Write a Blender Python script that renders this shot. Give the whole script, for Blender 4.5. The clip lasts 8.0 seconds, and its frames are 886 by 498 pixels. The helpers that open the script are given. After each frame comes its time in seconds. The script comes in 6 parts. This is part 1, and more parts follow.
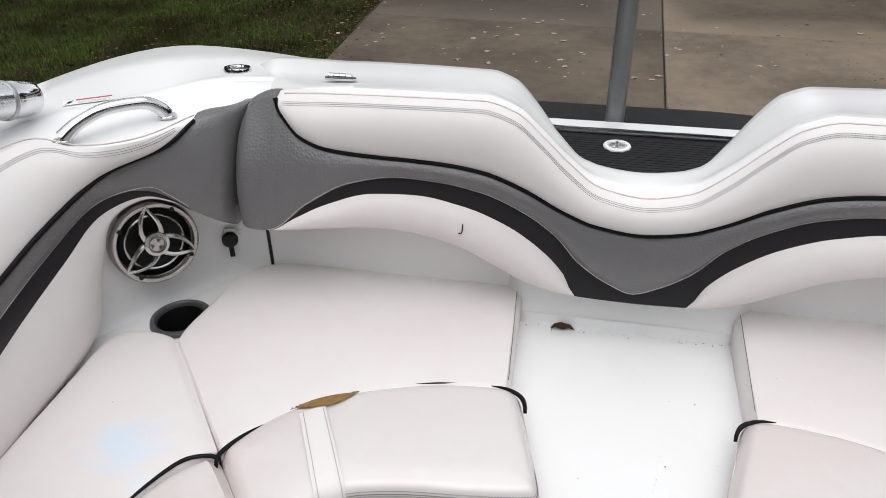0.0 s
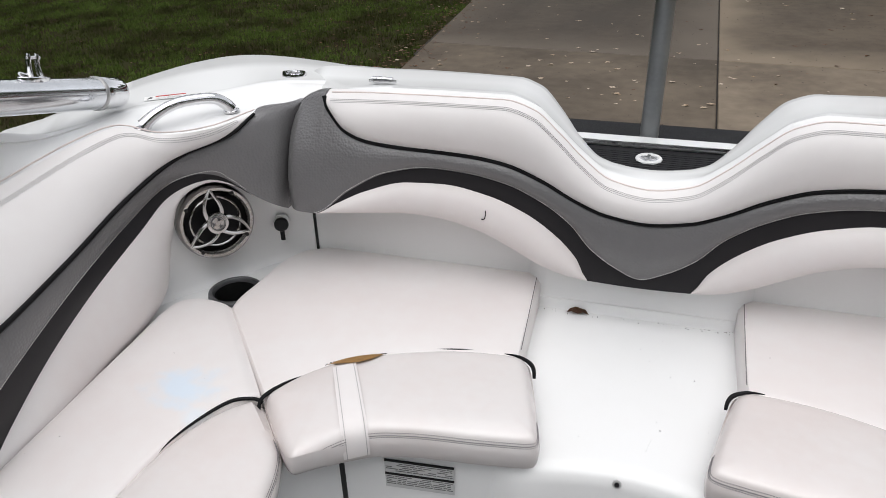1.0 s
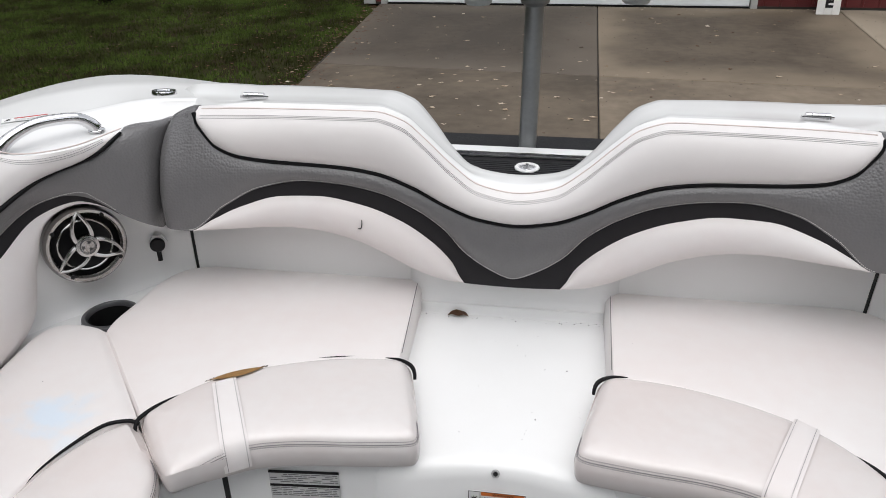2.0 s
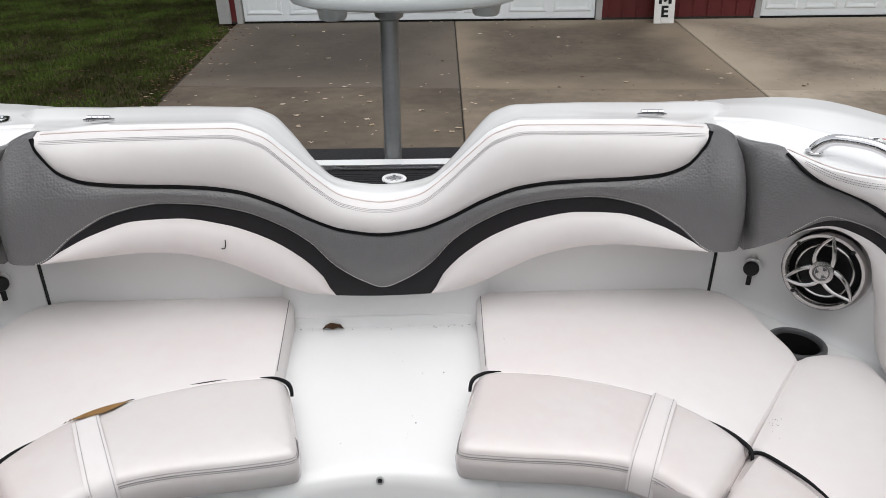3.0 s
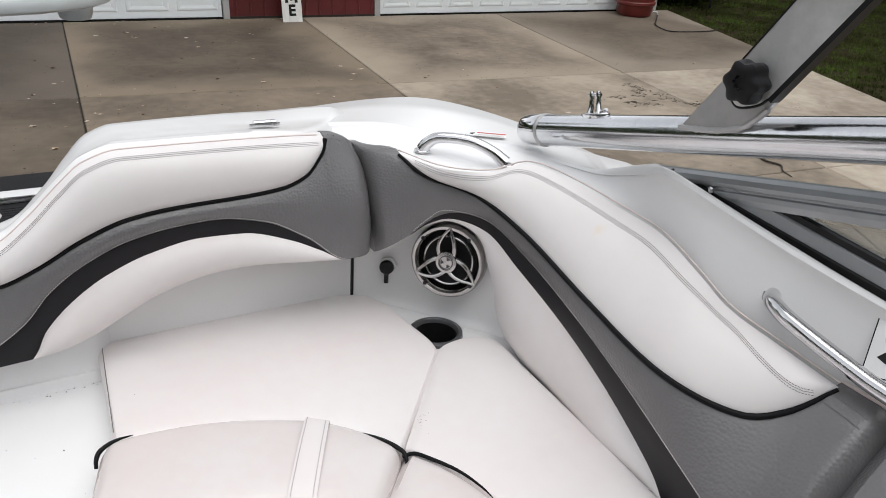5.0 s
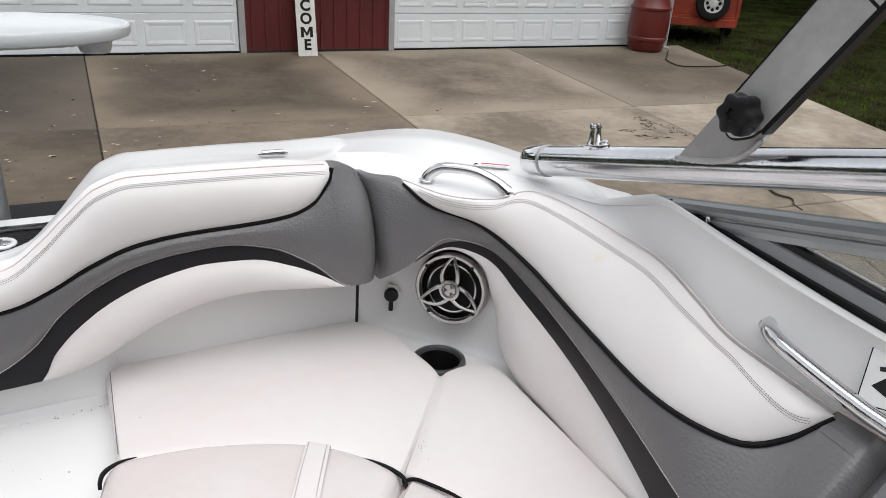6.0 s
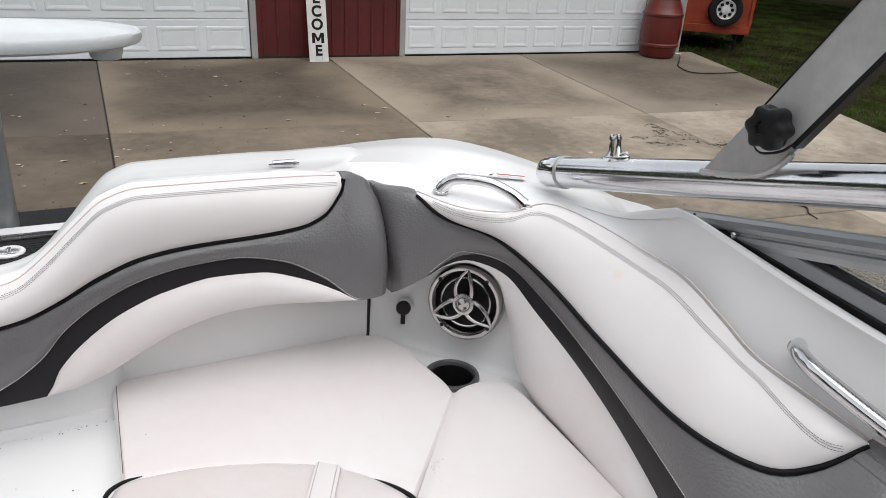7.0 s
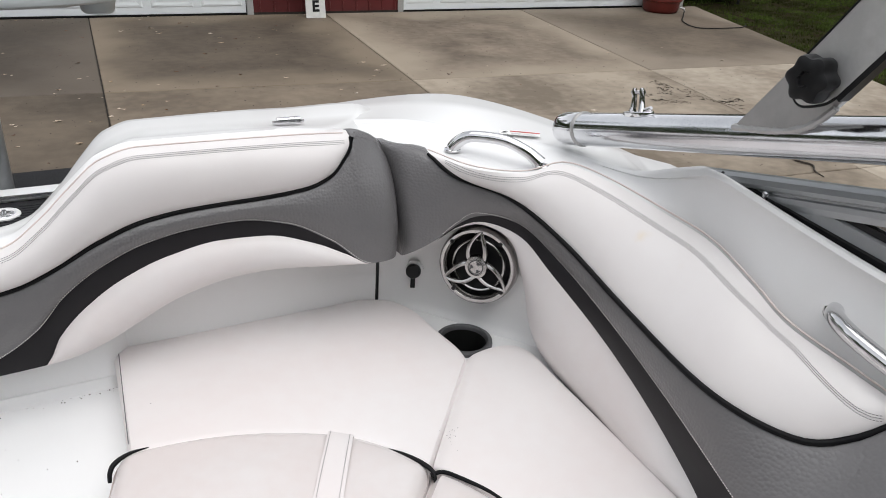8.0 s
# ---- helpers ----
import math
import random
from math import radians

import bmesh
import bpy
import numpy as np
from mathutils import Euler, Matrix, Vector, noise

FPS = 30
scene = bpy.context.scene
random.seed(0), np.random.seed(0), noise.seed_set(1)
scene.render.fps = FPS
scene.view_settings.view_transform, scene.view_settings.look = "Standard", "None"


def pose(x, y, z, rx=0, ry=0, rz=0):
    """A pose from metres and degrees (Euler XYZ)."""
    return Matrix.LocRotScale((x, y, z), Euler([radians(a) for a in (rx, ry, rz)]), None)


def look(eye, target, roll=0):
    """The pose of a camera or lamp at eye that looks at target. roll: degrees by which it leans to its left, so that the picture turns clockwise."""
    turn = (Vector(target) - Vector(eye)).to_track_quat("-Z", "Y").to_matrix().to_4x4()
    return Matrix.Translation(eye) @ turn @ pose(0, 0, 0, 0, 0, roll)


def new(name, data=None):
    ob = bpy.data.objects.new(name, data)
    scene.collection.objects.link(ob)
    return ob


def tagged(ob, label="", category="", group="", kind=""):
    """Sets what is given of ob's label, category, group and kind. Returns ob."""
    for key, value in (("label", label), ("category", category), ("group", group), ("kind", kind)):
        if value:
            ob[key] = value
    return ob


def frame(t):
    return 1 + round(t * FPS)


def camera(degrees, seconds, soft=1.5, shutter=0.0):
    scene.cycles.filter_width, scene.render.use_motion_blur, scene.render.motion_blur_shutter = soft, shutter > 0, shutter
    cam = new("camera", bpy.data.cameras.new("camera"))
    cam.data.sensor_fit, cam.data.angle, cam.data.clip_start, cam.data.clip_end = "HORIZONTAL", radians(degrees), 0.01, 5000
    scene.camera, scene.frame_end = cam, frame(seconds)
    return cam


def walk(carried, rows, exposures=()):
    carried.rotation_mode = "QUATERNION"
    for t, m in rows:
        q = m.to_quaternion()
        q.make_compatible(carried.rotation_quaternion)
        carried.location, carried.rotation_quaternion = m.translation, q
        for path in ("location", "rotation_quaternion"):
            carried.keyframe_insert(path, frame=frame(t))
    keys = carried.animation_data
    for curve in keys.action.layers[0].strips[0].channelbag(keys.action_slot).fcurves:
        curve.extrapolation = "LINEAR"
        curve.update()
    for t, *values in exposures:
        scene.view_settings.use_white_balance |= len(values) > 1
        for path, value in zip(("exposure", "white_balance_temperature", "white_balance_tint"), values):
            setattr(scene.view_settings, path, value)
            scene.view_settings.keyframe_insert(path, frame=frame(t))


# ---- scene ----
cam = camera(63.34, 8.0, soft=0.45)
PATH = [
    (0, (-0.1006, -0.2939, 2.2412), (-0.4701, 1.3545, 1.1707), -2.53),
    (0.5, (-0.0460, -0.4072, 2.2476), (-0.5684, 1.2323, 1.2282), -3.13),
    (1, (-0.0063, -0.4477, 2.2390), (-0.5306, 1.2065, 1.2447), -3.29),
    (1.5, (0.0492, -0.4601, 2.2382), (-0.3386, 1.2376, 1.2546), -2.58),
    (2.8, (0.0663, -0.5013, 2.2245), (0.0156, 1.2708, 1.2987), -1.76),
    (3, (0.0803, -0.4965, 2.2257), (0.1423, 1.2744, 1.2983), -1.47),
    (3.5, (0.1450, -0.4624, 2.2284), (0.5620, 1.2565, 1.2949), -0.06),
    (4, (0.1866, -0.4465, 2.2119), (0.8861, 1.1740, 1.2712), 1.45),
    (4.5, (0.2027, -0.4352, 2.2138), (1.0609, 1.1123, 1.2819), 2.74),
    (4.7, (0.1792, -0.4190, 2.2211), (1.0962, 1.0943, 1.2890), 3.31),
    (6, (0.1845, -0.4529, 2.2293), (1.0886, 1.1200, 1.3875), 3.13),
    (6.5, (0.1804, -0.4526, 2.2323), (1.0727, 1.1364, 1.4084), 3.07),
    (7, (0.1949, -0.4131, 2.2276), (1.0788, 1.1776, 1.3979), 3.11),
    (7.5, (0.1764, -0.4019, 2.2180), (1.0519, 1.1753, 1.3542), 3.09),
    (8, (0.1972, -0.3548, 2.2052), (1.0651, 1.1886, 1.2753), 3.00),
]
walk(cam, [(t, look(eye, target, roll)) for t, eye, target, roll in PATH], [(0, -0.03), (4.5, 0.0), (6, 0.06), (7.5, 0.07), (8, 0.03)])

# ---- light ----
world = bpy.data.worlds.new("sky")
scene.world = world
world.use_nodes = True
wn, wl = world.node_tree.nodes, world.node_tree.links
sky = wn.new("ShaderNodeTexSky")
sky.sky_type, sky.sun_disc = "NISHITA", False
sky.sun_elevation, sky.sun_rotation = radians(60), radians(176)
hsv = wn.new("ShaderNodeHueSaturation")
hsv.inputs["Saturation"].default_value = 0.13
wl.new(sky.outputs["Color"], hsv.inputs["Color"])
wl.new(hsv.outputs["Color"], wn["Background"].inputs["Color"])
wn["Background"].inputs["Strength"].default_value = 0.275
sun_data = bpy.data.lights.new("sun", "SUN")
sun_data.energy, sun_data.angle, sun_data.color = 1.25, radians(70), (1.0, 0.981, 0.968)
sun = new("sun", sun_data)
sun.matrix_world = look((0.6, -0.9, 12), (0, 0, 0))


# ---- materials ----
def material(name, color, rough=0.5, metal=0.0, var=0.0, scale=8.0, bump=0.0, bump_scale=60.0, color2=None, coat=0.0, kind="noise", detail=4.0, bump_dist=0.002, ramp_ends=(0.35, 0.68), dry_edge=None):
    """A surface with colour variation at two scales and a fine relief."""
    m = bpy.data.materials.new(name)
    m.use_nodes = True
    n, l = m.node_tree.nodes, m.node_tree.links
    b = n["Principled BSDF"]
    b.inputs["Roughness"].default_value, b.inputs["Metallic"].default_value = rough, metal
    b.inputs["Coat Weight"].default_value, b.inputs["Coat Roughness"].default_value = coat, 0.12
    tc = n.new("ShaderNodeTexCoord")
    c2 = color2 or tuple(c * (1 - var) for c in color)
    big, small = n.new("ShaderNodeTexNoise"), n.new("ShaderNodeTexNoise")
    big.inputs["Scale"].default_value, big.inputs["Detail"].default_value = scale, detail
    small.inputs["Scale"].default_value, small.inputs["Detail"].default_value = scale * 9, 3
    add = n.new("ShaderNodeMath")
    add.operation = "MULTIPLY_ADD"
    add.inputs[1].default_value, add.inputs[2].default_value = 0.35, -0.18
    l.new(tc.outputs["Object"], big.inputs["Vector"])
    l.new(tc.outputs["Object"], small.inputs["Vector"])
    l.new(small.outputs["Fac"], add.inputs[0])
    tot = n.new("ShaderNodeMath")
    l.new(big.outputs["Fac"], tot.inputs[0])
    l.new(add.outputs[0], tot.inputs[1])
    ramp = n.new("ShaderNodeValToRGB")
    ramp.color_ramp.elements[0].position, ramp.color_ramp.elements[1].position = ramp_ends
    ramp.color_ramp.elements[0].color, ramp.color_ramp.elements[1].color = (*c2, 1), (*color, 1)
    l.new(tot.outputs[0], ramp.inputs["Fac"])
    shade = ramp.outputs["Color"]
    if dry_edge:
        # paler, dried-out band along the rim of the piece, with a ragged border
        sep = n.new("ShaderNodeSeparateXYZ")
        l.new(tc.outputs["Generated"], sep.inputs[0])
        near = None
        for axis, size in (("X", 3.6), ("Y", 4.2)):
            away = n.new("ShaderNodeMath")
            away.operation = "PINGPONG"
            away.inputs[1].default_value = 0.5
            l.new(sep.outputs[axis], away.inputs[0])
            metres = n.new("ShaderNodeMath")
            metres.operation = "MULTIPLY"
            metres.inputs[1].default_value = size
            l.new(away.outputs[0], metres.inputs[0])
            if near is None:
                near = metres
            else:
                least = n.new("ShaderNodeMath")
                least.operation = "MINIMUM"
                l.new(near.outputs[0], least.inputs[0])
                l.new(metres.outputs[0], least.inputs[1])
                near = least
        rag = n.new("ShaderNodeMath")
        rag.operation = "MULTIPLY_ADD"
        rag.inputs[1].default_value = 1.8
        l.new(big.outputs["Fac"], rag.inputs[0])
        l.new(near.outputs[0], rag.inputs[2])
        wet = n.new("ShaderNodeValToRGB")
        wet.color_ramp.interpolation = "EASE"
        wet.color_ramp.elements[0].position, wet.color_ramp.elements[1].position = 0.46, 0.92
        half = n.new("ShaderNodeMath")
        half.operation = "MULTIPLY"
        half.inputs[1].default_value = 0.5
        l.new(rag.outputs[0], half.inputs[0])
        l.new(half.outputs[0], wet.inputs["Fac"])
        mix = n.new("ShaderNodeMix")
        mix.data_type = "RGBA"
        mix.inputs["A"].default_value = (*dry_edge, 1)
        l.new(wet.outputs["Color"], mix.inputs["Factor"])
        l.new(shade, mix.inputs["B"])
        shade = mix.outputs["Result"]
    l.new(shade, b.inputs["Base Color"])
    if bump:
        t = n.new("ShaderNodeTexVoronoi" if kind == "voronoi" else "ShaderNodeTexNoise")
        t.inputs["Scale"].default_value = bump_scale
        if kind == "voronoi":
            t.feature = "F1"
            t.inputs["Randomness"].default_value = 0.72
        l.new(tc.outputs["Object"], t.inputs["Vector"])
        bp = n.new("ShaderNodeBump")
        bp.invert = kind == "voronoi"
        bp.inputs["Strength"].default_value, bp.inputs["Distance"].default_value = bump, bump_dist
        l.new(t.outputs["Distance" if kind == "voronoi" else "Fac"], bp.inputs["Height"])
        l.new(bp.outputs["Normal"], b.inputs["Normal"])
    return m


VINYL = material("white_vinyl", (0.757, 0.727, 0.717), 0.33, scale=3.2, color2=(0.735, 0.682, 0.668), bump=0.12, bump_scale=700, bump_dist=0.0006)
VINYL_ROLL = material("worn_white_vinyl", (0.700, 0.664, 0.652), 0.24, scale=4.5, color2=(0.680, 0.618, 0.600), bump=0.5, bump_scale=16, bump_dist=0.004)
VINYL_TOP = material("white_vinyl_upper", (0.765, 0.742, 0.732), 0.35, scale=2.4, color2=(0.735, 0.703, 0.692), bump=0.12, bump_scale=700, bump_dist=0.0006)
GREY = material("grey_vinyl", (0.143, 0.139, 0.141), 0.33, var=0.12, scale=5.0, bump=0.52, bump_scale=180, kind="voronoi", bump_dist=0.0014)
DARK = material("charcoal_vinyl", (0.0170, 0.0155, 0.0175), 0.55, var=0.15, scale=6.0, bump=0.15, bump_scale=600, bump_dist=0.0006)
PIPING = material("black_piping", (0.007, 0.007, 0.008), 0.35, var=0.2, scale=20)
THREAD_W = material("pale_thread", (0.62, 0.60, 0.58), 0.8, var=0.2, scale=300)
THREAD_B = material("dark_thread", (0.23, 0.215, 0.225), 0.8, var=0.2, scale=300)
RED_INK = material("red_ink", (0.50, 0.06, 0.05), 0.6, var=0.2, scale=40)
TEXT_GREY = material("grey_print", (0.16, 0.16, 0.16), 0.6, var=0.2, scale=40)
BUSH = material("bush_leaves", (0.16, 0.17, 0.03), 0.6, scale=2.0, color2=(0.06, 0.09, 0.02))
ALU_ARM = material("brushed_aluminium", (0.66, 0.655, 0.645), 0.36, 0.5, var=0.22, scale=9, bump=0.12, bump_scale=300)
CONCRETE_PALE = material("pale_concrete", (0.44, 0.382, 0.305), 0.85, scale=0.8, color2=(0.225, 0.184, 0.140), bump=0.35, bump_scale=120, detail=9)
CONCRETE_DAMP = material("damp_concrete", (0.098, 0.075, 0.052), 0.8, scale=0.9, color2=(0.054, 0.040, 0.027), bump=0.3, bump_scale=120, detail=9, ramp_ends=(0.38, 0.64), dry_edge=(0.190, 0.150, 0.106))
CONCRETE_DARK = material("dark_concrete", (0.068, 0.052, 0.037), 0.75, scale=0.9, color2=(0.040, 0.030, 0.021), bump=0.3, bump_scale=120, detail=9, ramp_ends=(0.38, 0.64), dry_edge=(0.100, 0.080, 0.061))
CONCRETE_BROWN = material("brown_concrete", (0.130, 0.101, 0.072), 0.85, scale=0.7, color2=(0.060, 0.046, 0.032), bump=0.35, bump_scale=120, detail=9)
BEAD = material("pink_bead", (0.76, 0.66, 0.63), 0.6, var=0.15, scale=30)
GEL = material("white_gelcoat", (0.828, 0.830, 0.828), 0.22, scale=2.0, color2=(0.812, 0.810, 0.804), coat=0.08)
SEAM = material("dark_gap", (0.03, 0.03, 0.03), 0.9, var=0.2)
CHROME = material("polished_steel", (0.72, 0.72, 0.73), 0.09, 1.0, var=0.08, scale=12)
ALU = material("anodised_aluminium", (0.70, 0.71, 0.73), 0.15, 1.0, var=0.12, scale=9, bump=0.06, bump_scale=220)
ALU_DULL = material("dull_aluminium", (0.50, 0.495, 0.49), 0.42, 0.85, var=0.15, scale=9, bump=0.05, bump_scale=200)
SATIN = material("satin_silver", (0.52, 0.51, 0.50), 0.20, 1.0, var=0.1, scale=20)
BLACK = material("black_plastic", (0.012, 0.012, 0.013), 0.42, var=0.3, scale=30)
CUP = material("cup_holder_black", (0.008, 0.008, 0.008), 0.5, var=0.3, scale=30)
CUP_RIM = material("cup_holder_rim", (0.11, 0.11, 0.115), 0.35, 0.4, var=0.2, scale=30)
MAT = material("black_foam_mat", (0.022, 0.022, 0.024), 0.75, var=0.25, scale=12, bump=0.4, bump_scale=300)
FRAME = material("windshield_frame_grey", (0.33, 0.345, 0.355), 0.30, 0.6, var=0.1, scale=6)
POLE = material("grey_table_pole", (0.33, 0.34, 0.345), 0.38, 0.6, var=0.15, scale=8)
TABLE = material("white_table_plastic", (0.68, 0.71, 0.72), 0.35, var=0.05, scale=4)
FOAM = material("yellow_foam", (0.33, 0.18, 0.055), 0.95, var=0.35, scale=60, bump=0.6, bump_scale=300)
CONCRETE_MID = material("worn_concrete", (0.215, 0.171, 0.124), 0.85, scale=0.8, color2=(0.112, 0.086, 0.061), bump=0.35, bump_scale=120, detail=9)
CONCRETE = material("concrete", (0.235, 0.190, 0.143), 0.85, scale=0.8, color2=(0.105, 0.080, 0.058), bump=0.35, bump_scale=120, detail=6, ramp_ends=(0.36, 0.68), dry_edge=(0.30, 0.25, 0.19))
CONCRETE_STAINED = material("stained_concrete", (0.155, 0.122, 0.089), 0.85, scale=0.8, color2=(0.088, 0.068, 0.048), bump=0.35, bump_scale=120, detail=9, dry_edge=(0.235, 0.195, 0.150))
CONCRETE_SOILED = material("soiled_concrete", (0.345, 0.290, 0.224), 0.85, scale=0.8, color2=(0.155, 0.124, 0.091), bump=0.35, bump_scale=120, detail=9)
JOINT = material("concrete_joint", (0.045, 0.04, 0.035), 0.95, var=0.3)
GRASS = material("grass", (0.080, 0.118, 0.026), 0.8, scale=1.1, color2=(0.036, 0.040, 0.013), detail=8, ramp_ends=(0.40, 0.62))
SOIL = material("lawn_soil", (0.031, 0.032, 0.013), 0.95, scale=1.6, color2=(0.022, 0.016, 0.008), bump=0.8, bump_scale=40)
RED = material("red_siding", (0.118, 0.014, 0.015), 0.5, scale=1.5, color2=(0.090, 0.011, 0.012))
DOORW = material("garage_door_white", (0.84, 0.88, 0.90), 0.45, var=0.05, scale=1.5)
TRIM = material("grey_trim", (0.42, 0.42, 0.41), 0.6, var=0.15, scale=4)
SIGNW = material("sign_white_paint", (0.78, 0.77, 0.74), 0.7, var=0.12, scale=9)
INK = material("black_ink", (0.012, 0.012, 0.012), 0.6, var=0.2)
PAPER = material("label_grey", (0.55, 0.55, 0.55), 0.6, var=0.1, scale=40)
ORANGE = material("label_orange", (0.62, 0.16, 0.03), 0.55, var=0.1, scale=40)
WHITE = material("label_white", (0.78, 0.78, 0.77), 0.5, var=0.04, scale=40)
BARREL = material("red_plastic", (0.155, 0.021, 0.016), 0.38, var=0.25, scale=4)
TRAILER = material("orange_paint", (0.40, 0.055, 0.020), 0.6, var=0.3, scale=5)
TYRE = material("tyre_rubber", (0.018, 0.018, 0.018), 0.8, var=0.3, scale=20)
LEAF = material("dry_leaf", (0.58, 0.50, 0.42), 0.85, scale=3, color2=(0.34, 0.24, 0.15))
LEAF_RED = material("brown_leaf", (0.17, 0.085, 0.045), 0.8, scale=4, color2=(0.07, 0.035, 0.02))
TWIG = material("twig_bark", (0.05, 0.04, 0.032), 0.9, var=0.4, scale=20)
BARK = material("bark", (0.07, 0.055, 0.04), 0.9, var=0.5, scale=6, bump=0.8, bump_scale=25)
FOLIAGE = material("foliage", (0.055, 0.085, 0.022), 0.7, scale=1.2, color2=(0.025, 0.042, 0.012))
glass = bpy.data.materials.new("tinted_glass")
glass.use_nodes = True
gb = glass.node_tree.nodes["Principled BSDF"]
gb.inputs["Base Color"].default_value = (0.80, 0.82, 0.80, 1)
gb.inputs["Roughness"].default_value, gb.inputs["Transmission Weight"].default_value, gb.inputs["IOR"].default_value = 0.02, 1.0, 1.45

for dull in (DARK, PIPING, BLACK, CUP, THREAD_B, INK, TYRE, MAT, JOINT):
    dull.node_tree.nodes["Principled BSDF"].inputs["Specular IOR Level"].default_value = 0.25

VINYL_ROLL.node_tree.nodes["Principled BSDF"].inputs["Specular IOR Level"].default_value = 0.95
GREY.node_tree.nodes["Principled BSDF"].inputs["Specular IOR Level"].default_value = 0.75
for matt in (GRASS, SOIL):
    matt.node_tree.nodes["Principled BSDF"].inputs["Specular IOR Level"].default_value = 0.05
PIPING.node_tree.nodes["Principled BSDF"].inputs["Specular IOR Level"].default_value = 0.12
CARPET = material("grey_carpet", (0.12, 0.118, 0.118), 0.95, var=0.3, scale=30, bump=0.6, bump_scale=400)


def stained(base, name, spots):
    """A copy of a material with faint stains; spots: centre, radii along x, y, z (metres from the thing's base), colour, strength."""
    m = base.copy()
    m.name = name
    n, l = m.node_tree.nodes, m.node_tree.links
    socket = n["Principled BSDF"].inputs["Base Color"]
    shade = socket.links[0].from_socket
    tc = n.new("ShaderNodeTexCoord")
    rough = n.new("ShaderNodeTexNoise")
    rough.inputs["Scale"].default_value, rough.inputs["Detail"].default_value = 26, 5
    l.new(tc.outputs["Object"], rough.inputs["Vector"])
    for centre, radii, color, strength in spots:
        mp = n.new("ShaderNodeMapping")
        mp.vector_type = "TEXTURE"
        mp.inputs["Location"].default_value, mp.inputs["Scale"].default_value = centre, radii
        l.new(tc.outputs["Object"], mp.inputs["Vector"])
        size = n.new("ShaderNodeVectorMath")
        size.operation = "LENGTH"
        l.new(mp.outputs[0], size.inputs[0])
        ragged = n.new("ShaderNodeMath")
        ragged.operation = "MULTIPLY_ADD"
        ragged.inputs[1].default_value = 1.6
        l.new(rough.outputs["Fac"], ragged.inputs[0])
        l.new(size.outputs["Value"], ragged.inputs[2])
        fade = n.new("ShaderNodeMapRange")
        fade.interpolation_type = "SMOOTHSTEP"
        fade.inputs["From Min"].default_value, fade.inputs["From Max"].default_value = 1.0, 1.9
        fade.inputs["To Min"].default_value, fade.inputs["To Max"].default_value = strength, 0.0
        l.new(ragged.outputs[0], fade.inputs["Value"])
        mix = n.new("ShaderNodeMix")
        mix.data_type = "RGBA"
        mix.inputs["B"].default_value = (*color, 1)
        l.new(fade.outputs["Result"], mix.inputs["Factor"])
        l.new(shade, mix.inputs["A"])
        shade = mix.outputs["Result"]
    l.new(shade, socket)
    return m


VINYL_BLUE = stained(VINYL, "white_vinyl_blue_stain", (((0.0, 0.155, 0.08), (0.075, 0.065, 0.1), (0.62, 0.73, 0.84), 0.75), ((0.06, 0.10, 0.08), (0.03, 0.03, 0.1), (0.66, 0.74, 0.82), 0.5)))
VINYL_SMEAR = stained(VINYL_TOP, "white_vinyl_yellow_smears", (((0.05, 0.107, 0.339), (0.03, 0.022, 0.03), (0.74, 0.62, 0.44), 0.8), ((0.05, 0.023, 0.322), (0.04, 0.014, 0.02), (0.74, 0.62, 0.44), 0.8)))

# ---- helpers of the place ----
BOAT = Matrix(((0.99966, -0.00018, 0.02603, -0.03894), (-0.00018, 0.99990, 0.01419, -0.02122), (-0.02603, -0.01419, 0.99956, 0.0), (0, 0, 0, 1)))
YARD = pose(0, 12.13, 0, 0, 0, -6.6)
V = Vector
FLIP = Matrix.Diagonal((-1, 1, 1, 1))


def thing(name, at, label, category, group="", base=BOAT, kind=""):
    """An Empty at the base of a thing; its parts are given in the coordinates of the boat or the yard."""
    e = new(name)
    e.empty_display_size = 0.05
    e.matrix_world = base @ Matrix.Translation(at)
    e["origin"] = list(at)
    return tagged(e, label, category, group, kind)


def origin_of(ob):
    while "origin" not in ob:
        ob = ob.parent
    return V(ob["origin"])


def finish(bm, name, mat, smooth=True):
    bmesh.ops.recalc_face_normals(bm, faces=bm.faces)
    me = bpy.data.meshes.new(name)
    bm.to_mesh(me)
    bm.free()
    if smooth:
        me.shade_smooth()
        me.set_sharp_from_angle(angle=radians(40))
    me.materials.append(mat)
    return me


def part(name, bm, mat, parent, label="", smooth=True, flip=False):
    """One mesh under a thing or a part, given in the coordinates of the thing's base."""
    if flip:
        bm.transform(FLIP)
    bm.transform(Matrix.Translation(-origin_of(parent)))
    ob = new(name, finish(bm, name, mat, smooth))
    ob.parent = parent
    return tagged(ob, label)


def solid(name, bm, mat, label, category, base=BOAT, group="", kind="", smooth=True, flip=False):
    """A thing that is one mesh."""
    if flip:
        bm.transform(FLIP)
    ob = new(name, finish(bm, name, mat, smooth))
    ob.matrix_world = base
    return tagged(ob, label, category, group, kind)


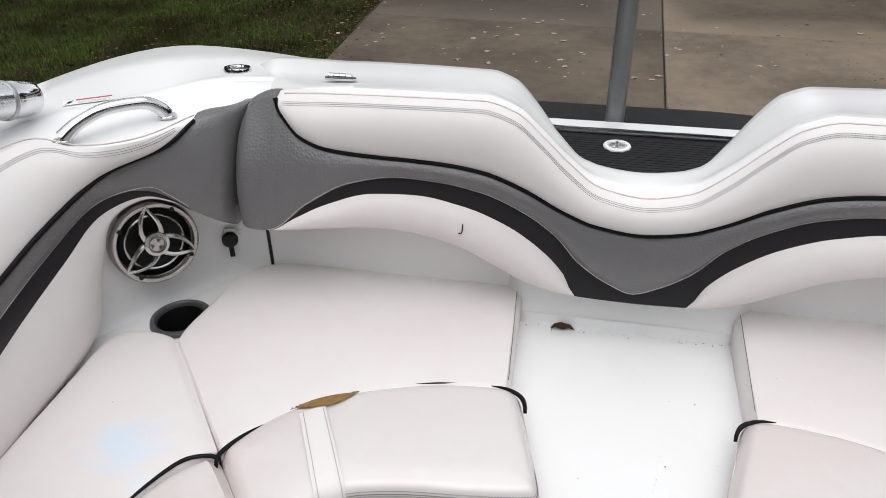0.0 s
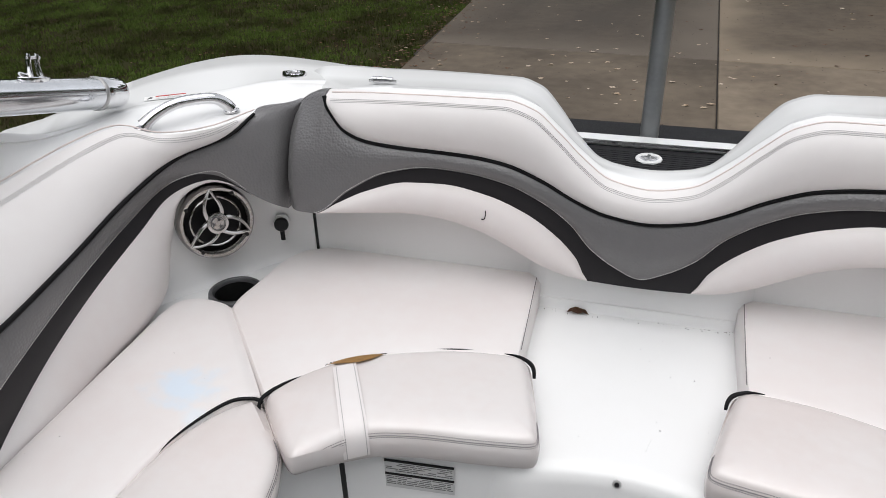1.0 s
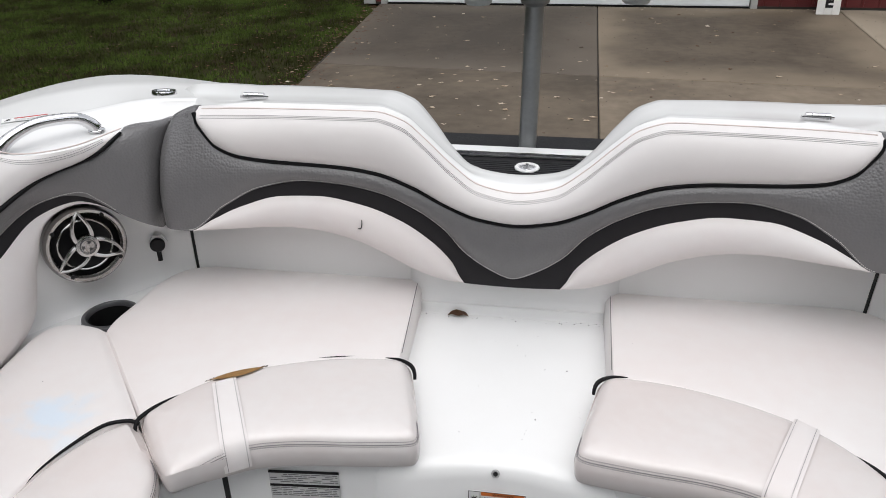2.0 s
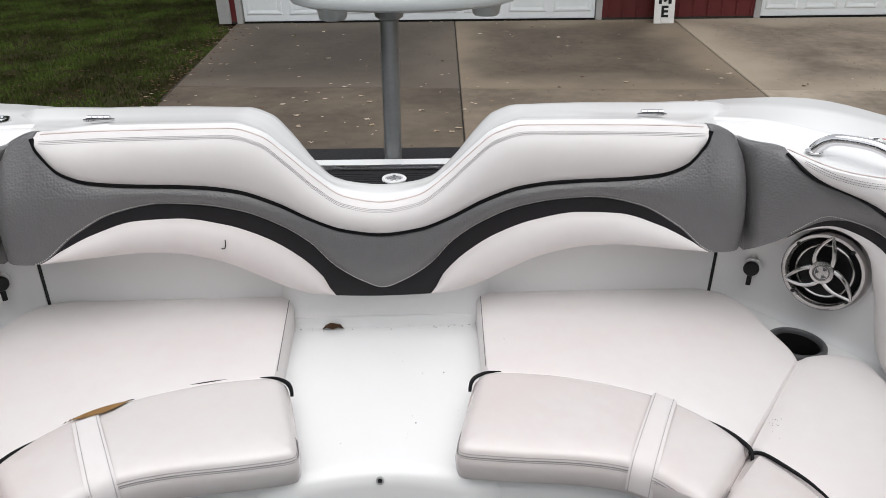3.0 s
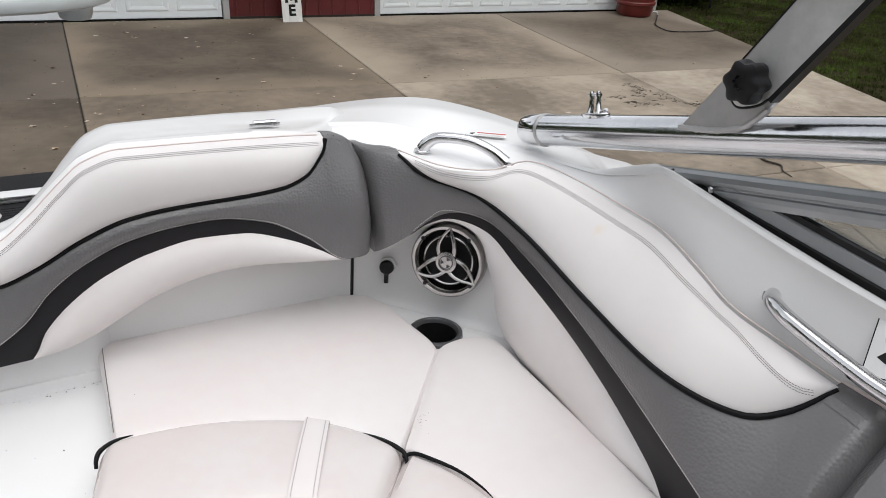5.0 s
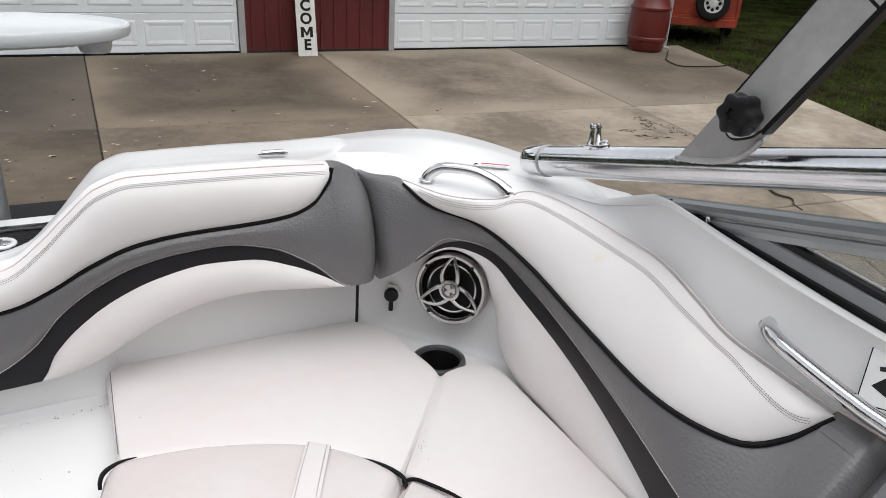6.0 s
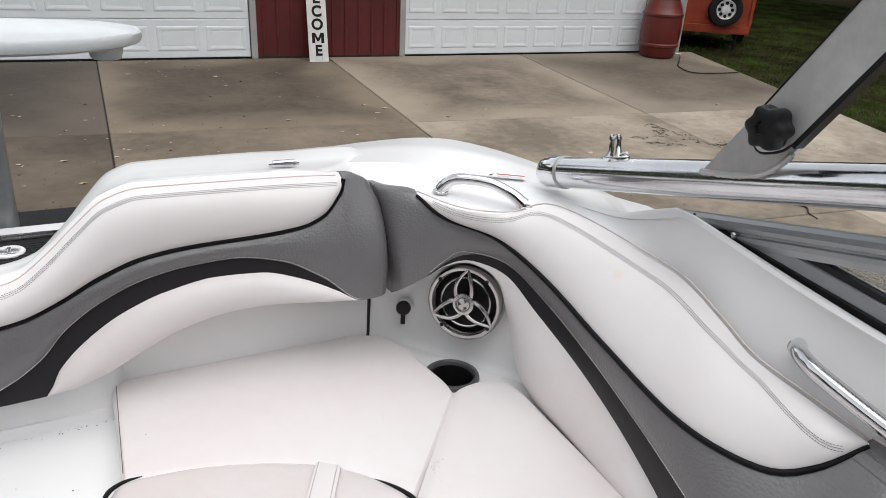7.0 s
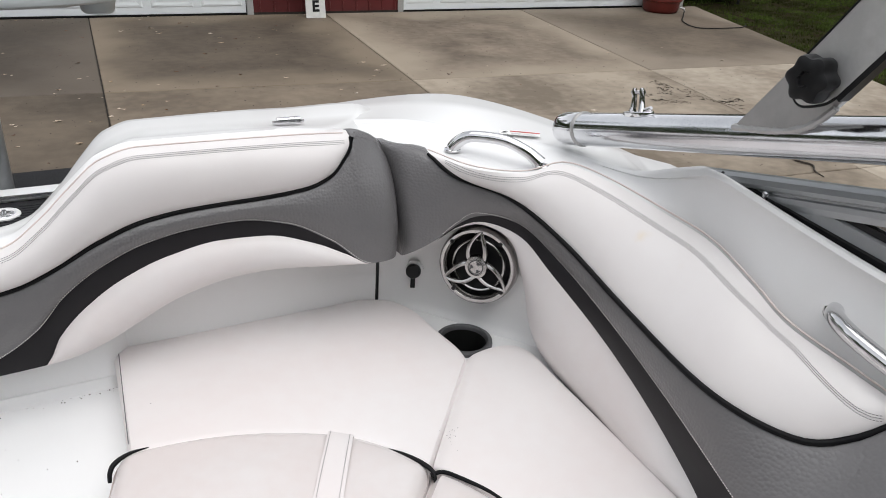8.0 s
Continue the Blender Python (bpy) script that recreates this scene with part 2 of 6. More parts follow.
def spline(pts, n):
    """n + 1 points on a smooth curve through pts, spaced by length."""
    p = [V(q) for q in pts]
    if len(p) < 3:
        dense = [p[0].lerp(p[-1], k / 20) for k in range(21)]
    else:
        q = [2 * p[0] - p[1], *p, 2 * p[-1] - p[-2]]
        dense = []
        for i in range(1, len(q) - 2):
            a, b, c, d = q[i - 1 : i + 3]
            for k in range(12):
                t = k / 12
                dense.append(0.5 * ((2 * b) + (c - a) * t + (2 * a - 5 * b + 4 * c - d) * t * t + (3 * b - a - 3 * c + d) * t**3))
        dense.append(p[-1])
    run = [0.0]
    for a, b in zip(dense, dense[1:]):
        run.append(run[-1] + (b - a).length)
    out = []
    i = 0
    for k in range(n + 1):
        want = run[-1] * k / n
        while i < len(run) - 2 and run[i + 1] < want:
            i += 1
        f = (want - run[i]) / max(run[i + 1] - run[i], 1e-9)
        out.append(dense[i].lerp(dense[i + 1], min(max(f, 0), 1)))
    return out


def curve(pts):
    """A smooth function through (position, value) pairs."""
    xs, ys = [p[0] for p in pts], [p[1] for p in pts]
    m = []
    for i in range(len(xs)):
        if 0 < i < len(xs) - 1:
            d0, d1 = (ys[i] - ys[i - 1]) / (xs[i] - xs[i - 1]), (ys[i + 1] - ys[i]) / (xs[i + 1] - xs[i])
            m.append(0 if d0 * d1 <= 0 else 2 * d0 * d1 / (d0 + d1))
        else:
            m.append(0)

    def at(x):
        if x <= xs[0]:
            return ys[0]
        if x >= xs[-1]:
            return ys[-1]
        i = max(k for k in range(len(xs) - 1) if xs[k] <= x)
        h = xs[i + 1] - xs[i]
        t = (x - xs[i]) / h
        return (2 * t**3 - 3 * t * t + 1) * ys[i] + (t**3 - 2 * t * t + t) * h * m[i] + (3 * t * t - 2 * t**3) * ys[i + 1] + (t**3 - t * t) * h * m[i + 1]

    return at


def grid(rows, loop=False):
    """A sheet through rows of points."""
    bm = bmesh.new()
    vs = [[bm.verts.new(p) for p in row] for row in rows]
    for a, b in zip(vs, vs[1:]):
        for i in range(len(a) if loop else len(a) - 1):
            j = (i + 1) % len(a)
            bm.faces.new((a[i], a[j], b[j], b[i]))
    bmesh.ops.remove_doubles(bm, verts=bm.verts, dist=1e-5)
    return bm


def tube(pts, r, sides=10, caps=True, radii=None):
    """A round bar along pts."""
    rows = []
    n0 = None
    for i, p in enumerate(pts):
        d = (V(pts[min(i + 1, len(pts) - 1)]) - V(pts[max(i - 1, 0)])).normalized()
        if n0 is None:
            n0 = d.orthogonal().normalized()
        n0 = (n0 - d * n0.dot(d)).normalized()
        b = d.cross(n0)
        rr = radii[i] if radii else r
        rows.append([V(p) + rr * (math.cos(2 * math.pi * k / sides) * n0 + math.sin(2 * math.pi * k / sides) * b) for k in range(sides)])
    bm = bmesh.new()
    vs = [[bm.verts.new(p) for p in row] for row in rows]
    for a, b in zip(vs, vs[1:]):
        for i in range(sides):
            bm.faces.new((a[i], a[(i + 1) % sides], b[(i + 1) % sides], b[i]))
    if caps:
        bm.faces.new(vs[0][::-1])
        bm.faces.new(vs[-1])
    return bm


def lathe(profile, m, sides=32):
    """A turned body: (radius, height) pairs about the z axis of m."""
    bm = bmesh.new()
    rows = []
    for r, h in profile:
        if r < 1e-6:
            rows.append([bm.verts.new((0, 0, h))])
        else:
            rows.append([bm.verts.new((r * math.cos(2 * math.pi * k / sides), r * math.sin(2 * math.pi * k / sides), h)) for k in range(sides)])
    for a, b in zip(rows, rows[1:]):
        for k in range(sides):
            j = (k + 1) % sides
            if len(a) == 1 and len(b) > 1:
                bm.faces.new((a[0], b[j], b[k]))
            elif len(b) == 1 and len(a) > 1:
                bm.faces.new((a[k], a[j], b[0]))
            elif len(a) > 1:
                bm.faces.new((a[k], a[j], b[j], b[k]))
    bm.transform(m)
    return bm


def box(lo, hi, bevel=0.0, m=None, segments=2):
    bm = bmesh.new()
    bmesh.ops.create_cube(bm, size=1)
    lo, hi = V(lo), V(hi)
    bm.transform(Matrix.Translation((lo + hi) / 2) @ Matrix.Diagonal((*(hi - lo), 1)))
    if bevel:
        bmesh.ops.bevel(bm, geom=bm.edges[:], offset=bevel, segments=segments, profile=0.5, affect="EDGES")
    if m:
        bm.transform(m)
    return bm


def join(*bms):
    """Several pieces in one mesh."""
    out = bmesh.new()
    for b in bms:
        me = bpy.data.meshes.new("piece")
        b.to_mesh(me)
        b.free()
        out.from_mesh(me)
        bpy.data.meshes.remove(me)
    return out


def inset(poly, d):
    """A closed outline moved inwards by d."""
    n = len(poly)
    area = sum(poly[i][0] * poly[(i + 1) % n][1] - poly[(i + 1) % n][0] * poly[i][1] for i in range(n))
    s = 1 if area > 0 else -1
    out = []
    for i in range(n):
        a, b, c = V(poly[i - 1][:2]), V(poly[i][:2]), V(poly[(i + 1) % n][:2])
        e = ((b - a).normalized() + (c - b).normalized()).normalized()
        out.append(b + s * d * V((-e.y, e.x)))
    return out


def outline(pts, n=96, soft=2):
    """A closed, evenly spaced outline with softened corners."""
    p = [V((q[0], q[1], 0)) for q in pts]
    p.append(p[0])
    run = [0.0]
    for a, b in zip(p, p[1:]):
        run.append(run[-1] + (b - a).length)
    out, i = [], 0
    for k in range(n):
        want = run[-1] * k / n
        while run[i + 1] < want:
            i += 1
        out.append(p[i].lerp(p[i + 1], (want - run[i]) / max(run[i + 1] - run[i], 1e-9)))
    for _ in range(soft):
        out = [(out[k - 1] + 2 * out[k] + out[(k + 1) % n]) / 4 for k in range(n)]
    return [V((q.x, q.y)) for q in out]


def cushion(pts, bottom, top, r, crown=0.01, n=96, soft=2, slope=None):
    """A padded body over an outline: upright sides, a rounded rim of radius r, a slightly domed top."""
    base = outline(pts, n, soft)
    mid = sum(base, V((0, 0))) / n
    rise = slope or (lambda x, y: 0.0)
    rows = [[V((p.x, p.y, bottom)) for p in base]]
    for k in range(7):
        a = k / 6 * math.pi / 2
        rows.append([V((p.x, p.y, top - r + r * math.sin(a) + rise(p.x, p.y))) for p in inset(base, r * (1 - math.cos(a)))])
    rim = inset(base, r)
    for k in range(1, 9):
        f = k / 8
        rows.append([V((*(p.lerp(mid, f)), top + crown * (1 - (1 - f) ** 2) + rise(*p.lerp(mid, f)))) for p in rim])
    if not crown:
        rows = rows[:8] + [[V((p.x, p.y, top + rise(p.x, p.y))) for p in inset(base, r + 0.004)]]
    bm = bmesh.new()
    vs = [[bm.verts.new(p) for p in row] for row in rows]
    for a, b in zip(vs, vs[1:]):
        for i in range(n):
            bm.faces.new((a[i], a[(i + 1) % n], b[(i + 1) % n], b[i]))
    bm.faces.new(vs[0][::-1])
    if crown:
        bmesh.ops.remove_doubles(bm, verts=vs[-1], dist=1e-4)
    else:
        bm.faces.new(vs[-1])
    return bm


def along(pts, n):
    """n + 1 evenly spaced points on a bent line, with slightly softened corners."""
    p = [V((q[0], q[1])) for q in pts]
    run = [0.0]
    for a, b in zip(p, p[1:]):
        run.append(run[-1] + (b - a).length)
    out, i = [], 0
    for k in range(n + 1):
        want = run[-1] * k / n
        while i < len(run) - 2 and run[i + 1] < want:
            i += 1
        out.append(p[i].lerp(p[i + 1], (want - run[i]) / max(run[i + 1] - run[i], 1e-9)))
    for _ in range(3):
        out = [out[0]] + [(out[k - 1] + 2 * out[k] + out[k + 1]) / 4 for k in range(1, n)] + [out[-1]]
    return out


def padded(front, back, bottom, top, r, crown=0.005, n=90, m=36, corner=0.02, tuck=0.008, lifts=(), soft=0.04, belly=0.0, rear=None):
    """A padded cushion between two edges: its height follows the distance to the nearest edge."""
    fa, ba = along(front, n), along(back, n)
    ts = [0.5 - 0.5 * math.cos(math.pi * k / m) for k in range(m + 1)]
    pts = [[f.lerp(b, t) for f, b in zip(fa, ba)] for t in ts]
    ring = [*pts[0], *[row[-1] for row in pts[1:-1]], *pts[-1][::-1], *[row[0] for row in pts[1:-1]][::-1]]
    for _ in range(int(corner / 0.004)):
        ring = [(ring[k - 1] + 2 * ring[k] + ring[(k + 1) % len(ring)]) / 4 for k in range(len(ring))]
    k = 0
    for i in range(n + 1):
        pts[0][i] = ring[k]
        k += 1
    for j in range(1, m):
        pts[j][-1] = ring[k]
        k += 1
    for i in range(n, -1, -1):
        pts[-1][i] = ring[k]
        k += 1
    for j in range(m - 1, 0, -1):
        pts[j][0] = ring[k]
        k += 1
    a = np.array([tuple(q) for q in ring])
    b = np.roll(a, -1, axis=0)
    d = b - a
    dd = (d * d).sum(1) + 1e-12

    def gap(q):
        w = np.clip(((q - a) * d).sum(1) / dd, 0, 1)
        return float(np.sqrt((((a + w[:, None] * d) - q) ** 2).sum(1).min()))

    net = np.array([[tuple(q) for q in row] for row in pts])
    for _ in range(60):
        net[1:-1, 1:-1] = (net[:-2, 1:-1] + net[2:, 1:-1] + net[1:-1, :-2] + net[1:-1, 2:]) / 4
    pts = [[V(q) for q in row] for row in net.tolist()]
    bm = bmesh.new()
    vs = []

    def height(g, r, crown, soft):
        e = min(g, r)
        return top - r + math.sqrt(max(0.0, r * r - (r - e) ** 2)) + crown * (1 - math.exp(-g / soft))

    for j, row in enumerate(pts):
        line = []
        for q in row:
            g = gap(np.array((q.x, q.y)))
            z = height(g, r, crown, soft)
            if rear:
                f = min(1.0, max(0.0, (j / m - 0.25) / 0.65))
                z += (height(g, *rear) - z) * f * f * (3 - 2 * f)
            line.append(bm.verts.new((q.x, q.y, z)))
        vs.append(line)
    for u, v in zip(vs, vs[1:]):
        for i in range(n):
            bm.faces.new((u[i], u[i + 1], v[i + 1], v[i]))
    edge = [*vs[0], *[row[-1] for row in vs[1:-1]], *vs[-1][::-1], *[row[0] for row in vs[1:-1]][::-1]]
    sides = [(0.0, bottom + tuck), (0.3 * tuck, bottom + 0.3 * tuck), (tuck, bottom)]
    if belly:
        sides = [(-0.5 * belly, top - r - 0.003), (-belly, top - r - 0.012), *sides]
    for d, z in sides:
        low = []
        for p in inset(ring, d):
            up = sum(h * math.exp(-((p.x - x) ** 2 + (p.y - y) ** 2) / rad**2) for x, y, rad, h in lifts)
            low.append(bm.verts.new((p.x, p.y, z + up)))
        for i in range(len(edge)):
            j = (i + 1) % len(edge)
            bm.faces.new((edge[i], edge[j], low[j], low[i]))
        edge = low
    if not lifts:
        bm.faces.new(edge)
    return bm, ring


# ---- shape of the stern seating (boat coordinates, symmetric about x = 0) ----
top_z = curve([(0, 1.646), (0.075, 1.660), (0.128, 1.698), (0.180, 1.748), (0.228, 1.788), (0.285, 1.804), (0.48, 1.802), (0.652, 1.795), (0.70, 1.782), (0.745, 1.756)])
pipe_z = curve([(0, 1.588), (0.075, 1.598), (0.136, 1.622), (0.207, 1.660), (0.28, 1.687), (0.35, 1.697), (0.47, 1.703), (0.556, 1.713), (0.605, 1.732), (0.632, 1.760), (0.645, 1.778), (0.651, 1.796)])
band_z = curve([(0, 1.469), (0.046, 1.486), (0.1, 1.522), (0.144, 1.571), (0.205, 1.614), (0.276, 1.645), (0.355, 1.660), (0.43, 1.664), (0.52, 1.650), (0.595, 1.613), (0.664, 1.566)])
pad_z = curve([(0.10, 1.455), (0.126, 1.499), (0.171, 1.545), (0.235, 1.588), (0.312, 1.618), (0.40, 1.633), (0.48, 1.632), (0.562, 1.612), (0.62, 1.587), (0.664, 1.566)])
low_z = curve([(0, 1.450), (0.10, 1.453), (0.143, 1.458), (0.196, 1.475), (0.253, 1.504), (0.325, 1.538), (0.41, 1.558), (0.52, 1.567), (0.60, 1.567), (0.664, 1.566), (0.70, 1.568), (0.76, 1.573)])
lean_in = curve([(0.0, 0.0), (0.40, 0.0), (0.72, 1.0)])


def back_y(a, z):
    """The front of the backrest."""
    u = (z - low_z(a)) / (top_z(a) - low_z(a))
    return 0.808 + 0.020 * u - 0.058 * lean_in(a) * (1 - u)


def back_x(x, z):
    a = abs(x)
    if a <= 0.65:
        return x
    u = (z - low_z(a)) / (top_z(a) - low_z(a))
    return x - math.copysign(END_SHIFT(u) * (a - 0.65) / 0.09, x)


END_SHIFT = curve([(0, 0.011), (0.3, 0.004), (0.75, 0.002), (0.92, 0.005), (1.0, 0.012)])


def strip(xs, lower, upper, bulge, rows=8, tuck_low=0.0, tuck_high=0.0, power=0.7):
    """A padded panel of the backrest between two height curves."""
    out = []
    for k in range(rows + 1):
        w = k / rows
        line = []
        for x in xs:
            a = abs(x)
            lo, hi = min(lower(a), upper(a)), upper(a)
            z = lo + (hi - lo) * w
            puff = bulge * min(1.0, (hi - lo) / 0.08) * math.sin(math.pi * w) ** power
            line.append(V((back_x(x, z), back_y(a, z) - puff, z)))
        out.append(line)
    if tuck_low:
        out.insert(0, [p + V((0, tuck_low, 0.004)) for p in out[0]])
    if tuck_high:
        out.append([p + V((0, tuck_high * 0.5, 0.006)) for p in out[-1]])
        out.append([p + V((0, tuck_high * 0.5, -0.006)) for p in out[-1]])
    return grid(out)


def spread(lo, hi, n):
    return [lo + (hi - lo) * k / n for k in range(n + 1)]


def dashes(pts, r, mat, parent, name="stitching", on=0.0021, flip=False):
    """A row of stitches along pts, joined into one piece."""
    rows = []
    line = spline(pts, max(2, int(sum((V(b) - V(a)).length for a, b in zip(pts, pts[1:])) / on)))
    bm = bmesh.new()
    for i in range(0, len(line) - 1, 2):
        a, b = line[i], line[i + 1].lerp(line[i], -0.25)
        d = (b - a).normalized()
        s, t = d.orthogonal().normalized() * r, d.cross(d.orthogonal().normalized()) * r
        q = [bm.verts.new(p) for p in (a + s, a + t, a - s, a - t, b + s, b + t, b - s, b - t)]
        for k in range(4):
            bm.faces.new((q[k], q[(k + 1) % 4], q[4 + (k + 1) % 4], q[4 + k]))
    return part(name, bm, mat, parent, smooth=False, flip=flip)


# ---- hull and decks ----
def side_sections(sign):
    inner = [(0.655, 0.865, 1.764), (0.715, 0.828, 1.715), (0.785, 0.795, 1.757), (0.84, 0.705, 1.757), (0.92, 0.665, 1.752), (0.985, 0.635, 1.772), (1.02, 0.55, 1.768), (1.055, 0.44, 1.748), (1.075, 0.34, 1.735), (1.052, 0.22, 1.718), (1.056, 0.14, 1.69), (1.06, 0.05, 1.678), (1.062, -0.05, 1.668), (1.065, -0.6, 1.66), (1.065, -1.6, 1.66)]
    ridge = [(0.70, 0.98, 1.778), (0.76, 0.97, 1.778), (0.84, 0.95, 1.776), (0.91, 0.88, 1.772), (0.99, 0.80, 1.768), (1.045, 0.73, 1.768), (1.075, 0.62, 1.768), (1.087, 0.535, 1.778), (1.091, 0.47, 1.804), (1.092, 0.402, 1.833), (1.092, 0.378, 1.839), (1.092, 0.350, 1.836), (1.092, 0.29, 1.828), (1.092, 0.19, 1.814), (1.092, 0.10, 1.803), (1.092, 0.0, 1.792), (1.094, -0.10, 1.783), (1.10, -0.6, 1.75), (1.10, -1.6, 1.71)]
    outer = [(0.72, 1.175, 1.758), (0.86, 1.19, 1.762), (0.98, 1.185, 1.765), (1.06, 1.15, 1.765), (1.125, 1.06, 1.762), (1.17, 0.95, 1.758), (1.20, 0.82, 1.754), (1.22, 0.66, 1.748), (1.235, 0.50, 1.742), (1.245, 0.34, 1.738), (1.25, 0.2, 1.735), (1.252, 0.12, 1.733), (1.255, 0.0, 1.73), (1.257, -0.1, 1.729), (1.27, -0.6, 1.72), (1.28, -1.6, 1.72)]
    n = 70
    a, b, c = spline(inner, n), spline(ridge, n), spline(outer, n)
    rows = []
    for i in range(n + 1):
        p, q, r = a[i] + V((0.010, 0.006, -0.008)), b[i], c[i].copy()
        if sign < 0 and r.y > 0.6:
            r.z += 0.010 * min(1.0, (r.y - 0.6) / 0.2, i / 10)
            q = q + V((0, 0, 0.004 * min(1.0, (r.y - 0.6) / 0.2, i / 10)))
        away = (r - q)
        away.z = 0
        away.normalize()
        line = [p + V((0, 0, -0.03)), p, p.lerp(q, 0.3), p.lerp(q, 0.65), p.lerp(q, 0.84)]
        step = max(0.0, q.z - 1.775)
        k = min(1.0, step / 0.03)
        line += [q - away * 0.016 + V((0, 0, -0.0075 * k)), q - away * 0.009 + V((0, 0, -0.001 * k)), q + V((0, 0, 0.001)), q + away * 0.010, q + away * 0.018 + V((0, 0, -0.010 * k)), q + away * 0.03 + V((0, 0, -step * 0.85))]
        line += [q.lerp(r, 0.6), r, r + away * 0.022 + V((0, 0, -0.012)), r + away * 0.034 + V((0, 0, -0.04)), r + away * 0.036 + V((0, 0, -0.10)), r + away * 0.02 + V((0, 0, -0.13)), r + away * 0.005 + V((0, 0, -0.55)), r - away * 0.12 + V((0, 0, -0.80)), V((r.x * 0.2, r.y - away.y * 0.4, 0.62))]
        rows.append(line)
    bm = grid(rows)
    if sign < 0:
        bm.transform(FLIP)
    return bm


def build_hull():
    hull = thing("boat_hull", (0, 0.6, 0.62), "white gelcoat motor boat hull with moulded stern decks", "boat hull", kind="structure")
    for s in (1, -1):
        part("side_deck", side_sections(s), GEL, hull)
    # aft lid with the dip in the middle
    flat = [(0.838, -0.014), (0.845, 0.004), (0.855, 0.011), (0.875, 0.009), (0.92, -0.005), (0.97, -0.014), (1.03, -0.021), (1.09, -0.026), (1.13, -0.034), (1.155, -0.054), (1.168, -0.10), (1.172, -0.46)]
    dip = [(0.838, -0.014), (0.846, 0.004), (0.858, 0.010), (0.880, 0.009), (0.905, 0.006), (0.93, 0.003), (0.955, -0.002), (0.975, -0.010), (0.99, -0.028), (1.00, -0.06), (1.005, -0.12), (1.01, -0.36)]
    rows = []
    xs = spread(-1.0, 1.0, 180)
    for k in range(len(flat)):
        line = []
        reach = curve([(0.838, 0.645), (0.862, 0.652), (0.92, 0.70), (1.0, 0.77), (1.08, 0.81), (1.17, 0.82)])(flat[k][0])
        for t in xs:
            x = t * reach
            a = abs(x)
            b = max(0.0, a - 0.030 * min(1.0, max(0.0, flat[k][0] - 0.85) / 0.10) * min(1.0, a / 0.08))
            drop = max(0.0, 1.803 - top_z(b)) if a < 0.4 else 0.0
            q = min(1.0, drop / 0.158) ** 1.6
            y = flat[k][0] * (1 - q) + dip[k][0] * q
            dz = flat[k][1] * (1 - q) + dip[k][1] * q
            dz *= 1 - 0.8 * max(0.0, (abs(t) - 0.8) / 0.2) if dz > 0 else 1
            lift = 0.0
            if abs(t) > 0.93:
                lift = -0.030 * ((abs(t) - 0.93) / 0.07) ** 2
            z = min(top_z(min(b if a < 0.4 else a, 0.62)), 1.803) + dz + lift + (0.010 * max(0.0, a - 0.30) / 0.4 if k > 6 else 0.0)
            line.append(V((x, y - (0.03 * ((a - 0.7) / 0.12) ** 2 if a > 0.7 and k > 6 else 0), z)))
        rows.append(line)
    part("aft_lid", grid(rows), GEL, hull)
    # transom, boarding platforms
    part("transom", box((-0.80, 0.97, 0.75), (0.80, 1.16, 1.44), 0.02), GEL, hull)
    up = [(-1.02, 1.12), (1.02, 1.12), (0.98, 1.80), (0.85, 2.04), (0.5, 2.085), (-0.5, 2.085), (-0.85, 2.04), (-0.98, 1.80)]
    part("upper_platform", cushion(up, 0.95, 1.285, 0.012, 0.0, 128, 2), GEL, hull)
    lip = [(-0.98, 1.98), (-0.5, 2.005), (0.5, 2.005), (0.98, 1.98), (0.86, 2.04), (0.5, 2.085), (-0.5, 2.085), (-0.86, 2.04)]
    part("platform_lip", cushion(lip, 1.27, 1.302, 0.010, 0.0, 160, 1), GEL, hull)
    low = [(-0.95, 2.0), (0.95, 2.0), (0.92, 2.45), (0.75, 2.58), (0.4, 2.625), (-0.4, 2.625), (-0.75, 2.58), (-0.92, 2.45)]
    part("lower_platform", cushion(low, 1.02, 1.165, 0.02, 0.0, 128, 2), GEL, hull)
    return hull


def build_mats():
    for name, pts, z in (("platform_mat", [(-0.93, 1.16), (0.93, 1.16), (0.90, 1.78), (0.80, 1.955), (0.5, 1.99), (-0.5, 1.99), (-0.80, 1.955), (-0.90, 1.78)], 1.287), ("lower_platform_mat", [(-0.88, 2.10), (0.88, 2.10), (0.86, 2.43), (0.70, 2.55), (0.4, 2.59), (-0.4, 2.59), (-0.70, 2.55), (-0.86, 2.43)], 1.167)):
        bm = cushion(pts, z, z + 0.006, 0.002, 0.0, 128, 1)
        mat = thing(name, (0, pts[0][1], z), "black ribbed foam mat on the white boarding platform" if z > 1.2 else "plain black foam mat on the lower boarding platform", "deck mat")
        part("sheet", bm, MAT, mat)
        if name == "lower_platform_mat":
            continue
        y0, y1 = pts[0][1] + 0.03, pts[5][1] - 0.04
        ribs = bmesh.new()
        y = y0
        while y < y1:
            w = 0.88 if y < 1.9 else 0.72
            bmesh.ops.create_cube(ribs, size=1, matrix=Matrix.Translation((0, y, z + 0.0066)) @ Matrix.Diagonal((2 * w - 0.06, 0.009, 0.0022, 1)))
            y += 0.018
        tagged(part("ribs", ribs, MAT, mat, smooth=False), kind="stuff")


